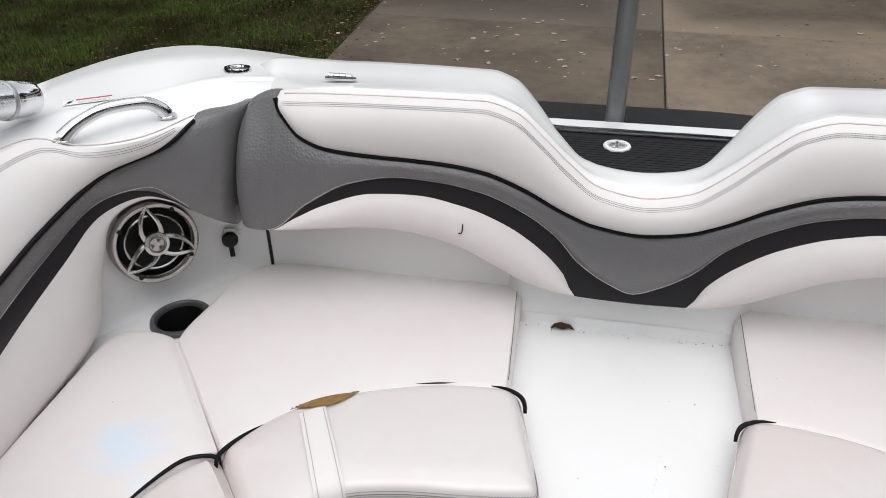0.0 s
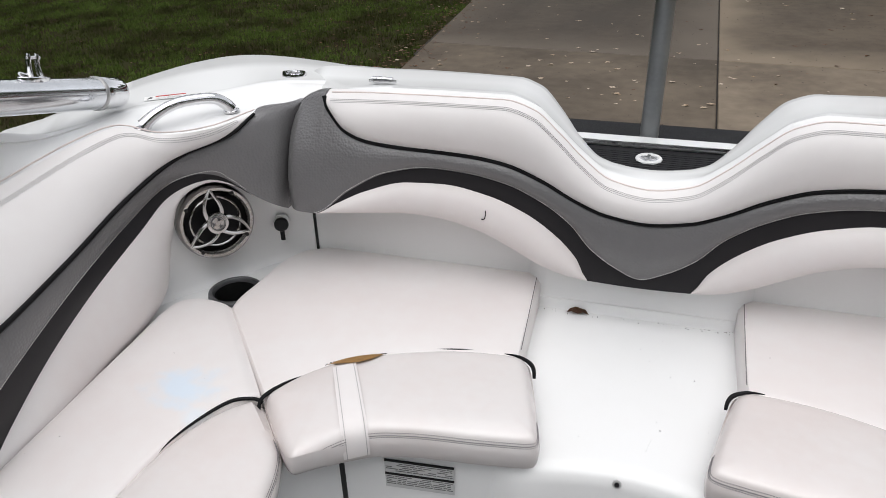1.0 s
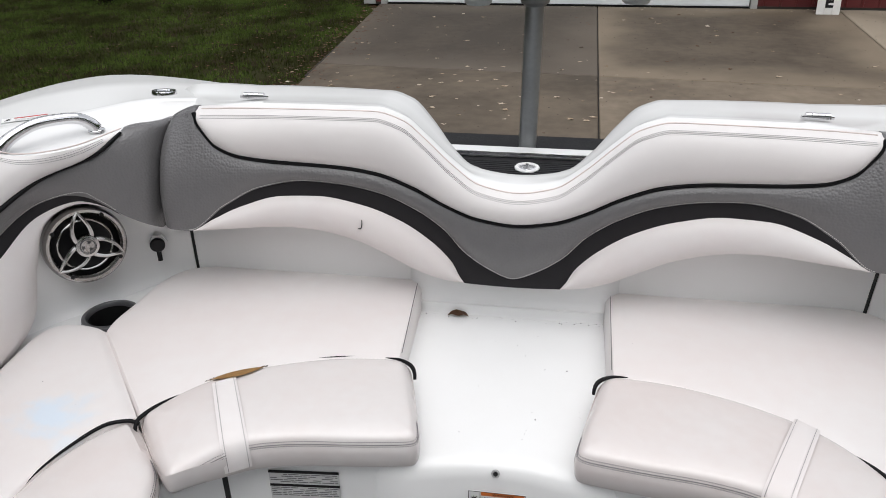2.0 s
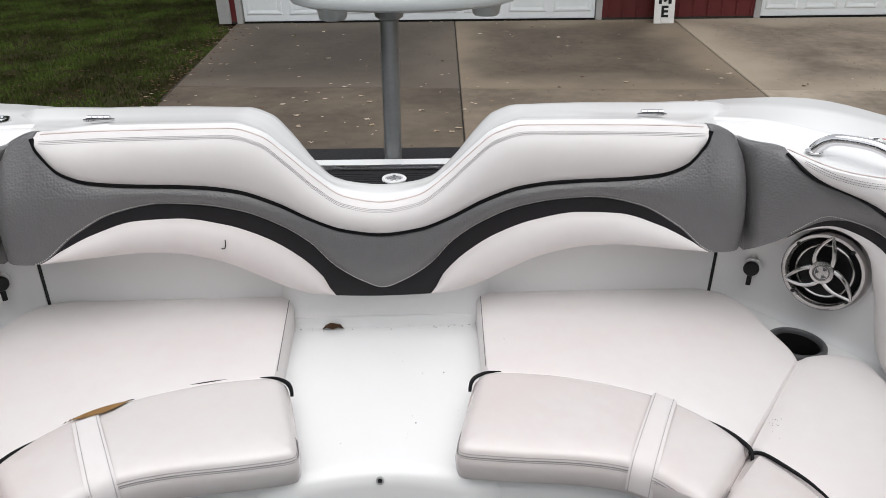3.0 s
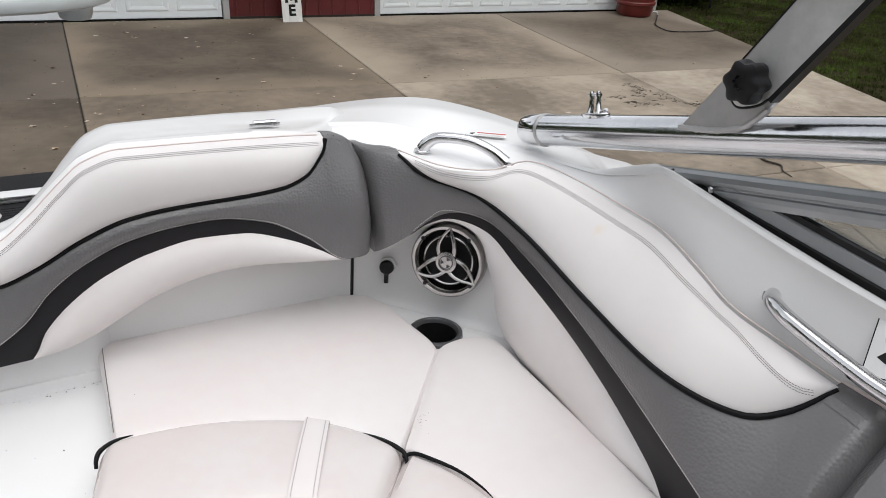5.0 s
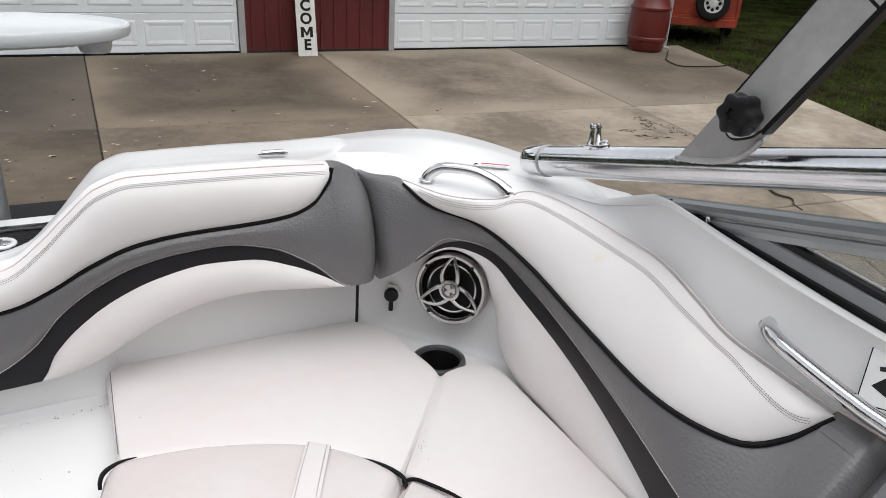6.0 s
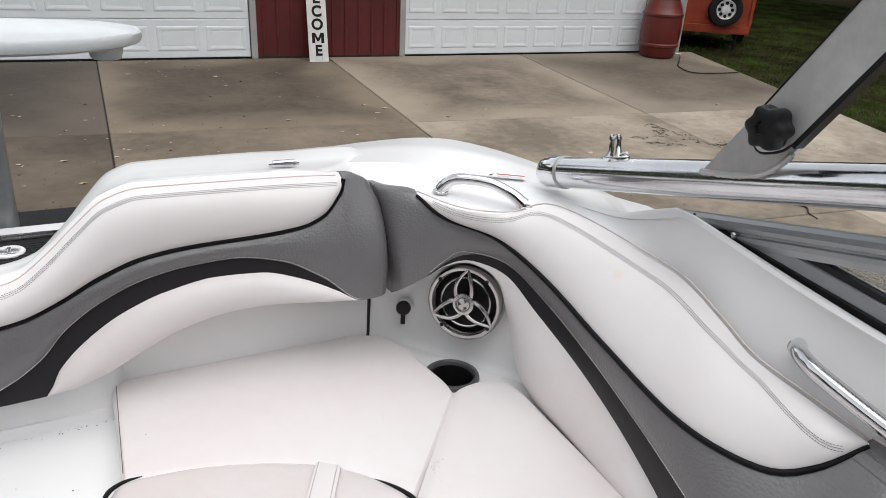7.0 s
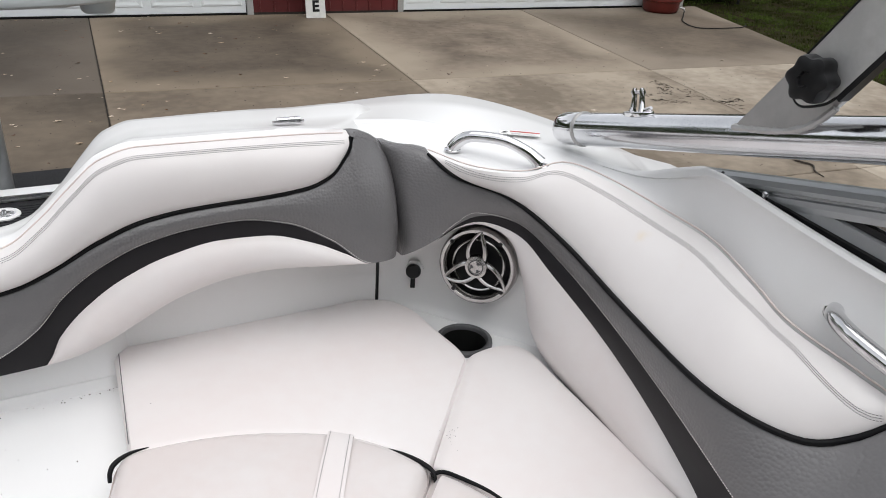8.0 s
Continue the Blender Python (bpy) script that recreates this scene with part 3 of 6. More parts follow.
# ---- backrest ----
def build_backrest():
    rest = thing("backrest_cushion", (0, 0.80, 1.45), "wave-topped boat backrest cushion in white, grey and charcoal vinyl", "backrest")
    fine = sorted(set(spread(-0.56, 0.56, 90) + [s * v for s in (-1, 1) for v in (0.575, 0.59, 0.60, 0.61, 0.62, 0.628, 0.635, 0.64, 0.645, 0.648, 0.651)]))
    part("upper_panel", strip(fine, pipe_z, top_z, 0.026, 10, tuck_high=0.05), VINYL_TOP, rest, "white vinyl panel")
    ends = [s * v for s in (-1, 1) for v in (0.654, 0.657, 0.66, 0.664, 0.675, 0.69, 0.704, 0.711, 0.718, 0.725, 0.732, 0.740, 0.746, 0.752)]
    cols = sorted(set(fine + ends))
    bm_rows = []
    for k in range(11):
        w = k / 10
        line = []
        for x in cols:
            a = abs(x)
            hi = pipe_z(a) if a < 0.651 else top_z(a)
            lo = band_z(a) if a < 0.664 else low_z(a)
            z = lo + (hi - lo) * w
            e = max(0.0, (a - 0.704) / 0.036)
            turn = min(e, 1.0) * math.pi / 2
            run_x = x if e == 0 else math.copysign(0.704 + 0.034 * math.sin(turn), x)
            round_y = 0.034 * (1 - math.cos(turn)) + 0.20 * max(0.0, e - 1) * (1 - 0.85 * w)
            puff = 0.012 * math.sin(math.pi * w) ** 0.8 + 0.008 * math.exp(-(((a - 0.69) / 0.035) ** 2)) * math.sin(math.pi * w) ** 1.2
            lean = 0.014 * min(1.0, max(0.0, (a - 0.655) / 0.035)) * max(0.0, (w - 0.55) / 0.45) ** 2
            line.append(V((back_x(run_x, z), back_y(min(a, 0.74), z) - puff + round_y + lean, z)))
        bm_rows.append(line)
    bm_rows.insert(0, [p + V((0, 0.05, 0.003)) for p in bm_rows[0]])
    last = bm_rows[-1]
    for dy, dz in ((0.004, 0.004), (0.012, 0.007), (0.03, 0.007), (0.055, -0.004), (0.06, -0.03)):
        bm_rows.append([p + (V((0, dy, dz)) if abs(p.x) > 0.64 else V((0, min(dy, 0.02), -0.001))) for p in last])
    part("grey_panel", grid(bm_rows), GREY, rest, "grey pebbled vinyl panel")
    mid = [v for v in fine if abs(v) < 0.65] + [-0.664, -0.657, 0.657, 0.664]
    mid = sorted(mid)
    base_line = lambda a: pad_z(a) if a > 0.10 else low_z(a)  # noqa: E731
    part("charcoal_band", strip(mid, base_line, band_z, 0.004, 5, tuck_low=0.03), DARK, rest, "charcoal vinyl band")
    for s in (1, -1):
        xs = [s * v for v in spread(0.101, 0.66, 60)]
        part("lower_pad", strip(xs, low_z, pad_z, 0.022, 9, tuck_low=0.07), VINYL, rest, "white vinyl pad")
    line = [(s * a, back_y(a, pipe_z(a)) - 0.002, pipe_z(a)) for s, a in [(1 if v > 0 else -1, abs(v)) for v in fine]]
    part("piping", tube([V(p) for p in line], 0.0048, 10), PIPING, rest, "black piping")
    seam = [(x, back_y(abs(x), band_z(abs(x))) - 0.0045, band_z(abs(x)) + 0.004) for x in mid]
    dashes(seam, 0.0008, THREAD_W, rest)
    for dz in (0.0040, 0.0062, 0.0086):
        pts = []
        for x in [v for v in fine if abs(v) < 0.64]:
            a = abs(x)
            h = top_z(a) - pipe_z(a)
            w = 1 - dz / h if h > dz * 1.5 else 0.4
            z = pipe_z(a) + h * w
            pts.append((x, back_y(a, z) - 0.026 * min(1, h / 0.08) * math.sin(math.pi * w) ** 0.7 - 0.0004, z))
        if dz == 0.0062:
            part("seam", tube([V(p) for p in pts], 0.00035, 6), THREAD_B, rest)
        else:
            dashes(pts, 0.0005, THREAD_B, rest)
    edge = [V((x, back_y(abs(x), top_z(abs(x))) + 0.014, top_z(abs(x)) + 0.004)) for x in fine if abs(x) < 0.645]
    part("edge_trim", tube(edge, 0.0015, 6), BEAD, rest, "pale pink edge bead")
    for sg in (1, -1):
        for d in (0.0, 0.008):
            dashes([(back_x(sg * a, top_z(a)), back_y(a, top_z(a)) - 0.001 + d, top_z(a) + 0.002 + 0.6 * d - 0.004 * (a > 0.72)) for a in (0.66, 0.675, 0.69, 0.705, 0.718)], 0.00045, THREAD_B, rest)
    # no real board: dark filler that blocks see-through and reads as shade
    core = box((-0.70, 0.83, 1.575), (0.70, 0.90, 1.64), 0.01)
    part("core", core, DARK, rest, "dark filler added behind the panels")
    return rest


# ---- side cushions ----
def build_side_cushion(flip):
    side = thing("side_cushion", (-0.93 if flip else 0.93, 0.3, 1.40), "curved side coaming cushion in white, grey and charcoal vinyl", "side cushion", group="side coaming cushions")
    n = 60
    T = spline([(0.785, 0.785, 1.767), (0.835, 0.695, 1.759), (0.92, 0.655, 1.754), (0.985, 0.623, 1.775), (1.02, 0.54, 1.770), (1.055, 0.41, 1.748), (1.063, 0.325, 1.737), (1.038, 0.216, 1.720), (1.038, 0.15, 1.694), (1.044, 0.055, 1.680), (1.052, -0.03, 1.667)], n)
    P = spline([(0.785, 0.775, 1.766), (0.82, 0.722, 1.735), (0.91, 0.67, 1.70), (0.945, 0.54, 1.66), (0.945, 0.365, 1.62), (0.93, 0.17, 1.60), (0.968, 0.053, 1.592), (1.012, 0.004, 1.615), (1.052, -0.03, 1.664)], n)
    D = spline([(0.79, 0.725, 1.608), (0.83, 0.713, 1.645), (0.862, 0.70, 1.662), (0.935, 0.658, 1.644), (0.957, 0.547, 1.608), (0.945, 0.387, 1.577), (0.93, 0.228, 1.537), (0.91, 0.079, 1.497), (0.90, -0.03, 1.46)], n)
    L = spline([(0.79, 0.727, 1.606), (0.83, 0.718, 1.632), (0.88, 0.705, 1.64), (0.935, 0.655, 1.62), (0.945, 0.561, 1.585), (0.95, 0.414, 1.537), (0.945, 0.278, 1.488), (0.942, 0.155, 1.422), (0.93, 0.10, 1.39)], n)
    B = spline([(0.79, 0.729, 1.604), (0.83, 0.722, 1.628), (0.885, 0.712, 1.632), (0.93, 0.675, 1.60), (0.960, 0.655, 1.51), (0.956, 0.617, 1.43), (0.945, 0.53, 1.40), (0.94, 0.38, 1.39), (0.935, 0.27, 1.385), (0.93, 0.10, 1.385)], n)

    def sheet(a, b, bulge, rows=8, power=0.7):
        out = []
        for k in range(rows + 1):
            w = k / rows
            line = []
            for i in range(n + 1):
                p, q = a[i], b[i]
                j0, j1 = max(i - 1, 0), min(i + 1, n)
                along = (a[j1] - a[j0] + b[j1] - b[j0])
                up = p - q
                nrm = along.cross(up)
                nrm = nrm.normalized() if nrm.length > 1e-9 else V((0, 0, 0))
                if nrm.dot(V((-0.8, -0.55, 0.25))) < 0:
                    nrm = -nrm
                line.append(q.lerp(p, w) + nrm * bulge * min(1, up.length / 0.08) * math.sin(math.pi * w) ** power)
            out.append(line)
        return out

    up = sheet(T, P, 0.022, 10)
    up.append([p + V((0.012, 0.004, -0.02)) for p in up[-1]])
    part("upper_panel", grid(up), VINYL_TOP if flip else VINYL_SMEAR, side, "white vinyl panel", flip=flip)
    band = sheet(D, L, 0.003, 4)
    band.insert(0, [p + V((0.03, 0.02, 0.0)) for p in band[0]])
    part("charcoal_band", grid(band), DARK, side, "charcoal vinyl band", flip=flip)
    low = sheet(L, B, 0.018, 8)
    low.insert(0, [p + V((0.05, 0.03, 0.0)) for p in low[0]])
    part("lower_pad", grid(low), VINYL, side, "white vinyl pad", flip=flip)
    # grey panel that runs from the corner along the side
    run = sheet(P, D, 0.010, 12)
    rows = []
    for k in range(13):
        w = k / 12
        pA, pB = V((0.745, 0.790, 1.552)).lerp(V((0.735, 0.864, 1.753)), w), D[0].lerp(P[0], w)
        line = [pA + V((-0.001, 0.08 - 0.066 * w, 0)), pA + V((-0.001, 0.03 - 0.024 * w, 0))]
        for i in range(12):
            f = (i / 12) ** 1.3
            lean = 0.012 * max(0.0, (w - 0.55) / 0.45) ** 2 * (1 - f)
            bulge = 0.019 * max(0.0, math.sin(math.pi * f)) ** 0.75 + 0.011 * f * math.sin(math.pi * w) ** 0.8
            line.append(pA.lerp(pB, f) + V((-0.8, -0.57, 0)) * bulge + V((0, lean, 0)))
        rows.append(line + run[k])
    for _ in range(6):
        for line in rows:
            line[11:22] = [(line[i - 1] + 2 * line[i] + line[i + 1]) / 4 for i in range(11, 22)]
    rows.insert(0, [p + V((0.01, 0.05, 0.002)) if i < 14 else p + V((0.01, 0.004, 0)) for i, p in enumerate(rows[0])])
    last = [p.copy() for p in rows[-1]]
    for d, dz in ((0.006, 0.005), (0.015, 0.008), (0.035, 0.007), (0.055, -0.004), (0.06, -0.03)):
        rows.append([p + (V((0.35 * d * (i > 2), d, dz)) if i < 15 else V((0.004, 0.004, -0.002))) for i, p in enumerate(last)])
    part("grey_panel", grid(rows), GREY, side, "grey pebbled vinyl panel", flip=flip)
    # forward grey block
    for y0, y1 in ((-0.026, -0.109), (-0.107, -1.34)):
        first = y0 > -0.05

        def face(f, w):
            y = y0 + (y1 - y0) * f
            near = ((1 - f) if first else min(f, 1 - f)) * abs(y1 - y0)
            puff = 0.010 + 0.012 * min(1.0, f * 1.4) if first else 0.022
            dip = -0.034 * max(0.0, 1 - near / 0.030) ** 2
            return V((0.90, y, 1.46)).lerp(V((1.054, y, 1.667)), w) + V((-1, 0, 0.45)) * (puff * max(0.0, math.sin(math.pi * w)) ** 0.8 + dip)

        fs = [0.5 - 0.5 * math.cos(math.pi * i / 24) for i in range(25)]
        rows = [[face(f, k / 14) for f in fs] for k in range(-3, 15)]
        rows.append([p + V((0.014, 0, 0.002)) for p in rows[-1]])
        rows.append([p + V((0.010, 0, -0.02)) for p in rows[-1]])
        block = part("forward_block", grid(rows), GREY, side, "grey pebbled vinyl panel", flip=flip)
        for w in (0.0, 0.06):
            row = [face(f, 0.95 - w - 0.03 * f * f) + V((-1, 0, 0.6)) * 0.0008 for f in (0.02, 0.25, 0.5, 0.7)]
            dashes(row, 0.0006, THREAD_B, block, flip=flip)
        part("edge_bead", tube([V((1.066, y0 + (y1 - y0) * k / 8, 1.669)) for k in range(9)], 0.0028, 6), BEAD, block, "pale edge bead", flip=flip)
    part("edge_trim", tube([p + V((0.006, 0.003, 0.003)) for p in T], 0.0015, 6), BEAD, side, "pale pink edge bead", flip=flip)
    for d in (0.0, 0.008):
        dashes([V((0.722, 0.838 + d, 1.769 + 0.4 * d)), V((0.75, 0.811 + d, 1.7695 + 0.4 * d)), V((0.782, 0.782 + d, 1.769 + 0.4 * d))], 0.00045, THREAD_B, side, flip=flip)
    part("piping", tube([p + V((-0.002, -0.002, 0.001)) for p in P], 0.0048, 10, radii=[0.0048 - 0.002 * max(0, i - n + 4) / 4 - 0.002 * max(0, 3 - i) / 3 for i in range(n + 1)]), PIPING, side, "black piping", flip=flip)
    dashes([p + V((-0.004, -0.003, 0.004)) for p in D[1:]], 0.0008, THREAD_W, side, flip=flip)
    for lane in (-1, 0, 1):
        row = []
        for i in range(3, n - 1):
            p, q = T[i], P[i]
            fall = max(0.0, (i / n - 0.82) / 0.17)
            w = (0.855 - 0.03 * min(1.0, i / (0.55 * n))) * (1 - 0.9 * fall**1.5) + lane * min(0.0034 / (p - q).length, 0.12)
            if w < 0.03:
                break
            along = T[i + 1] - T[i - 1] + P[i + 1] - P[i - 1]
            nrm = along.cross(p - q).normalized()
            if nrm.dot(V((-0.8, -0.55, 0.25))) < 0:
                nrm = -nrm
            row.append(q.lerp(p, w) + nrm * (0.022 * min(1, (p - q).length / 0.08) * math.sin(math.pi * w) ** 0.7 + 0.0005))
        if lane:
            dashes(row, 0.0005, THREAD_B, side, flip=flip)
        else:
            part("seam", tube(row, 0.00035, 6), THREAD_B, side, flip=flip)
    return side


# ---- seats ----
def mirror(pts, flip):
    return [(-x, y) for x, y in pts] if flip else pts


FRONT_ARC = [(0.608, 0.374), (0.556, 0.442), (0.500, 0.495), (0.406, 0.542), (0.312, 0.572), (0.215, 0.585)]


def solid_line(pts, r, mat, parent, name="seam", n=40, label=""):
    return part(name, tube(spline([V(p) for p in pts], n), r, 6), mat, parent, label)


def eased(run, passes=5):
    """A line with its kinks smoothed out."""
    for _ in range(passes):
        run = [run[0]] + [(run[i - 1] + 2 * run[i] + run[i + 1]) / 4 for i in range(1, len(run) - 1)] + [run[-1]]
    return run


def roll_seams(ring, top, r, crown, soft, span, parent):
    """The seam round the upper edge of a roll, with a row of stitches on each side."""
    for d, dz in ((0.0023, 0.0004), (0.0009, -0.0004), (0.0001, 0.0002)):
        g = max(d, 0.0)
        z = top - r + math.sqrt(max(0.0, r * r - (r - g) ** 2)) + crown * (1 - math.exp(-g / soft)) + dz
        line = inset(ring, d)
        run = eased([V((*line[i], z)) for i in span], 3)
        if dz == -0.0004:
            part("seam", tube(run, 0.0007, 6), THREAD_B, parent)
        else:
            dashes(run, 0.0006, THREAD_B, parent)


def build_rear_seat(flip):
    seat = thing("rear_seat_cushion", (-0.5 if flip else 0.5, 0.65, 1.33), "white vinyl rear seat cushion with front roll" + (" and torn seam" if flip else ""), "seat cushion", group="rear seat cushions")
    sg = -1 if flip else 1
    bm, _ = padded(mirror([(0.194, 0.588), *FRONT_ARC[-2::-1]], flip), mirror([(0.203, 0.900), (0.70, 0.897), (0.765, 0.872), (0.793, 0.81), (0.800, 0.72), (0.813, 0.640), (0.806, 0.604)], flip), 1.335, 1.404, 0.009, 0.006)
    panel = part("seat_panel", bm, VINYL, seat)
    solid_line([(sg * 0.1975, 0.612, 1.4055), (sg * 0.205, 0.75, 1.4060), (sg * 0.2125, 0.885, 1.4055)], 0.0008, THREAD_B, panel)
    bm, lip = padded(mirror([(0.122, 0.375), (0.228, 0.360), (0.316, 0.352), (0.395, 0.335), (0.44, 0.300), (0.468, 0.254), (0.490, 0.236)], flip), mirror([(0.178, 0.592), *[(x + 0.009, y + 0.010) for x, y in FRONT_ARC[:0:-1]], (0.610, 0.375)], flip), 1.347, 1.411, 0.016, 0.012, corner=0.18, tuck=0.012, lifts=((sg * 0.475, 0.245, 0.06, 0.026),), soft=0.022, belly=0.0025, rear=(0.024, 0.011, 0.04))
    body = part("front_roll", bm, VINYL_ROLL, seat)
    # double stitch round the front edge
    roll_seams(lip, 1.411, 0.016, 0.012, 0.022, range(-11, 93), body)
    for path in ([(0.606, 0.352, 1.388), (0.607, 0.366, 1.402), (0.596, 0.388, 1.4065), (0.575, 0.418, 1.4075), (0.548, 0.449, 1.404), (0.530, 0.466, 1.398)], [(0.163, 0.556, 1.388), (0.165, 0.564, 1.398), (0.171, 0.572, 1.405), (0.183, 0.578, 1.4095), (0.200, 0.583, 1.4115), (0.224, 0.587, 1.4095)]):
        line = spline([V((sg * x, y, z)) for x, y, z in path], 28)
        part("piping", tube(line, 0.005, 8, radii=[0.0036 * (1 - (abs(i - 9) / 20) ** 1.5) + 0.0004 for i in range(29)]), PIPING, seat, "black piping")
    # sewn strap across the roll
    a0, a1, b0, b1 = V((0.487, 0.502)), V((0.520, 0.476)), V((0.396, 0.334)), V((0.433, 0.311))
    out = (b0 - a0).normalized()
    prof = [(0.0, 1.409), (0.02, 1.4185), (0.10, 1.4225), (0.5, 1.4250), (0.85, 1.4215), (0.915, 1.4180), (0.955, 1.412), (0.985, 1.402), (1.0, 1.390), (1.004, 1.376), (1.004, 1.364)]
    if flip:
        prof = [(0.125, 1.4200), *prof[3:]]
    strap = part("strap", grid([[V((sg * p.x, p.y, z + 0.0024)) for p in (a0.lerp(b0, f).lerp(a1.lerp(b1, f), w / 4) + out * 0.007 * max(0.0, (f - 0.85) / 0.15) for w in range(5))] for f, z in prof]), VINYL, body)
    for w in (0.10, 0.86):
        pts2 = [a0.lerp(b0, f).lerp(a1.lerp(b1, f), w) + out * (0.0005 + 0.0075 * max(0.0, (f - 0.85) / 0.15)) for f, z in prof]
        dashes([V((sg * p.x, p.y, z + 0.0032)) for p, (f, z) in zip(pts2, prof)], 0.00045, THREAD_B, strap)
    if flip:
        arc = spline([V((-x, y, 0)) for x, y in FRONT_ARC], 100)
        for i0, i1, wide, rise, mat, nm, lab in ((27, 51, 0.034, 0.0125, FOAM, "foam", "yellow foam showing through the torn seam"), (71, 86, 0.0060, 0.0015, INK, "seam_gap", "dark gap in the seam")):
            seg = arc[i0 : i1 + 1]
            rows = [[], [], [], []]
            for i, p in enumerate(seg):
                f = i / (len(seg) - 1)
                d = (arc[i0 + i + 1] - arc[i0 + i - 1]).normalized()
                nrm = V((d.y, -d.x, 0))
                if nrm.y > 0:
                    nrm = -nrm
                w = wide * math.sin(math.pi * f) ** 0.8
                for k in range(4):
                    g = k / 3
                    rows[k].append(V((p.x, p.y, (1.4115 if wide > 0.01 else 1.4152) + rise * g * math.sin(math.pi * f) ** 0.5)) + nrm * w * (g - 0.15))
            part(nm, grid(rows), mat, seat, lab)
        seg = arc[27:52]
        bm = bmesh.new()
        rnd = random.Random(4)
        for p in seg:
            for _ in range(2):
                c = p + V((rnd.uniform(-0.003, 0.003), rnd.uniform(-0.001, 0.003), 1.4115))
                bmesh.ops.create_cube(bm, size=rnd.uniform(0.0009, 0.0019), matrix=Matrix.Translation(c) @ pose(0, 0, 0, rnd.uniform(0, 90), rnd.uniform(0, 90), 0))
        tagged(part("frayed_edge", bm, INK, seat, smooth=False), kind="stuff")
    return seat


def build_side_seat(flip):
    seat = thing("side_seat_cushion", (-0.75 if flip else 0.75, 0.2, 1.33), "white vinyl side bench seat cushion with a front roll", "seat cushion", group="side seat cushions")
    sg = -1 if flip else 1
    off = 0.0 if flip else 0.018
    bm, _ = padded(mirror([(0.612, 0.376), (0.654 - off, 0.346 - off / 2), (0.684 - off, 0.288), (0.704 - off, 0.223), (0.712 - off, 0.119), (0.715 - off, -1.34)], flip), mirror([(0.810, 0.614), (0.90, 0.636), (0.946, 0.606), (0.936, 0.53), (0.931, 0.325), (0.923, 0.12), (0.921, -1.34)], flip), 1.335, 1.404, 0.007, 0.006, 140)
    part("seat_panel", bm, VINYL_BLUE if flip else VINYL, seat)
    bm, lip = padded(mirror([(0.514, 0.258), (0.498, 0.225), (0.487, 0.17), (0.49, -1.34)], flip), mirror([(0.616, 0.376), (0.663 - off, 0.350 - off / 2), (0.693 - off, 0.291), (0.714 - off, 0.224), (0.722 - off, 0.119), (0.724 - off, -1.34)], flip), 1.347, 1.405, 0.016, 0.012, 110, corner=0.13, tuck=0.012, lifts=((sg * 0.51, 0.25, 0.04, 0.012),), soft=0.022, belly=0.0025, rear=(0.024, 0.011, 0.04))
    body = part("front_roll", bm, VINYL_ROLL, seat)
    roll_seams(lip, 1.405, 0.016, 0.012, 0.022, range(-12, 108), body)
    line = spline([V((sg * x, y, z)) for x, y, z in [(0.604, 0.366, 1.396), (0.620, 0.364 - off / 3, 1.403), (0.654 - off, 0.344 - off / 2, 1.406), (0.684 - off, 0.288, 1.405), (0.702 - off, 0.235, 1.402), (0.708 - off, 0.19, 1.396)]], 30)
    part("piping", tube(line, 0.005, 8, radii=[0.0030 * (1 - (max(0, i - 6) / 24) ** 1.6) + 0.0004 for i in range(31)]), PIPING, seat, "black piping")
    return seat


# ---- moulded liner round the seats ----
CUP_AT = V((0.857, 0.704))


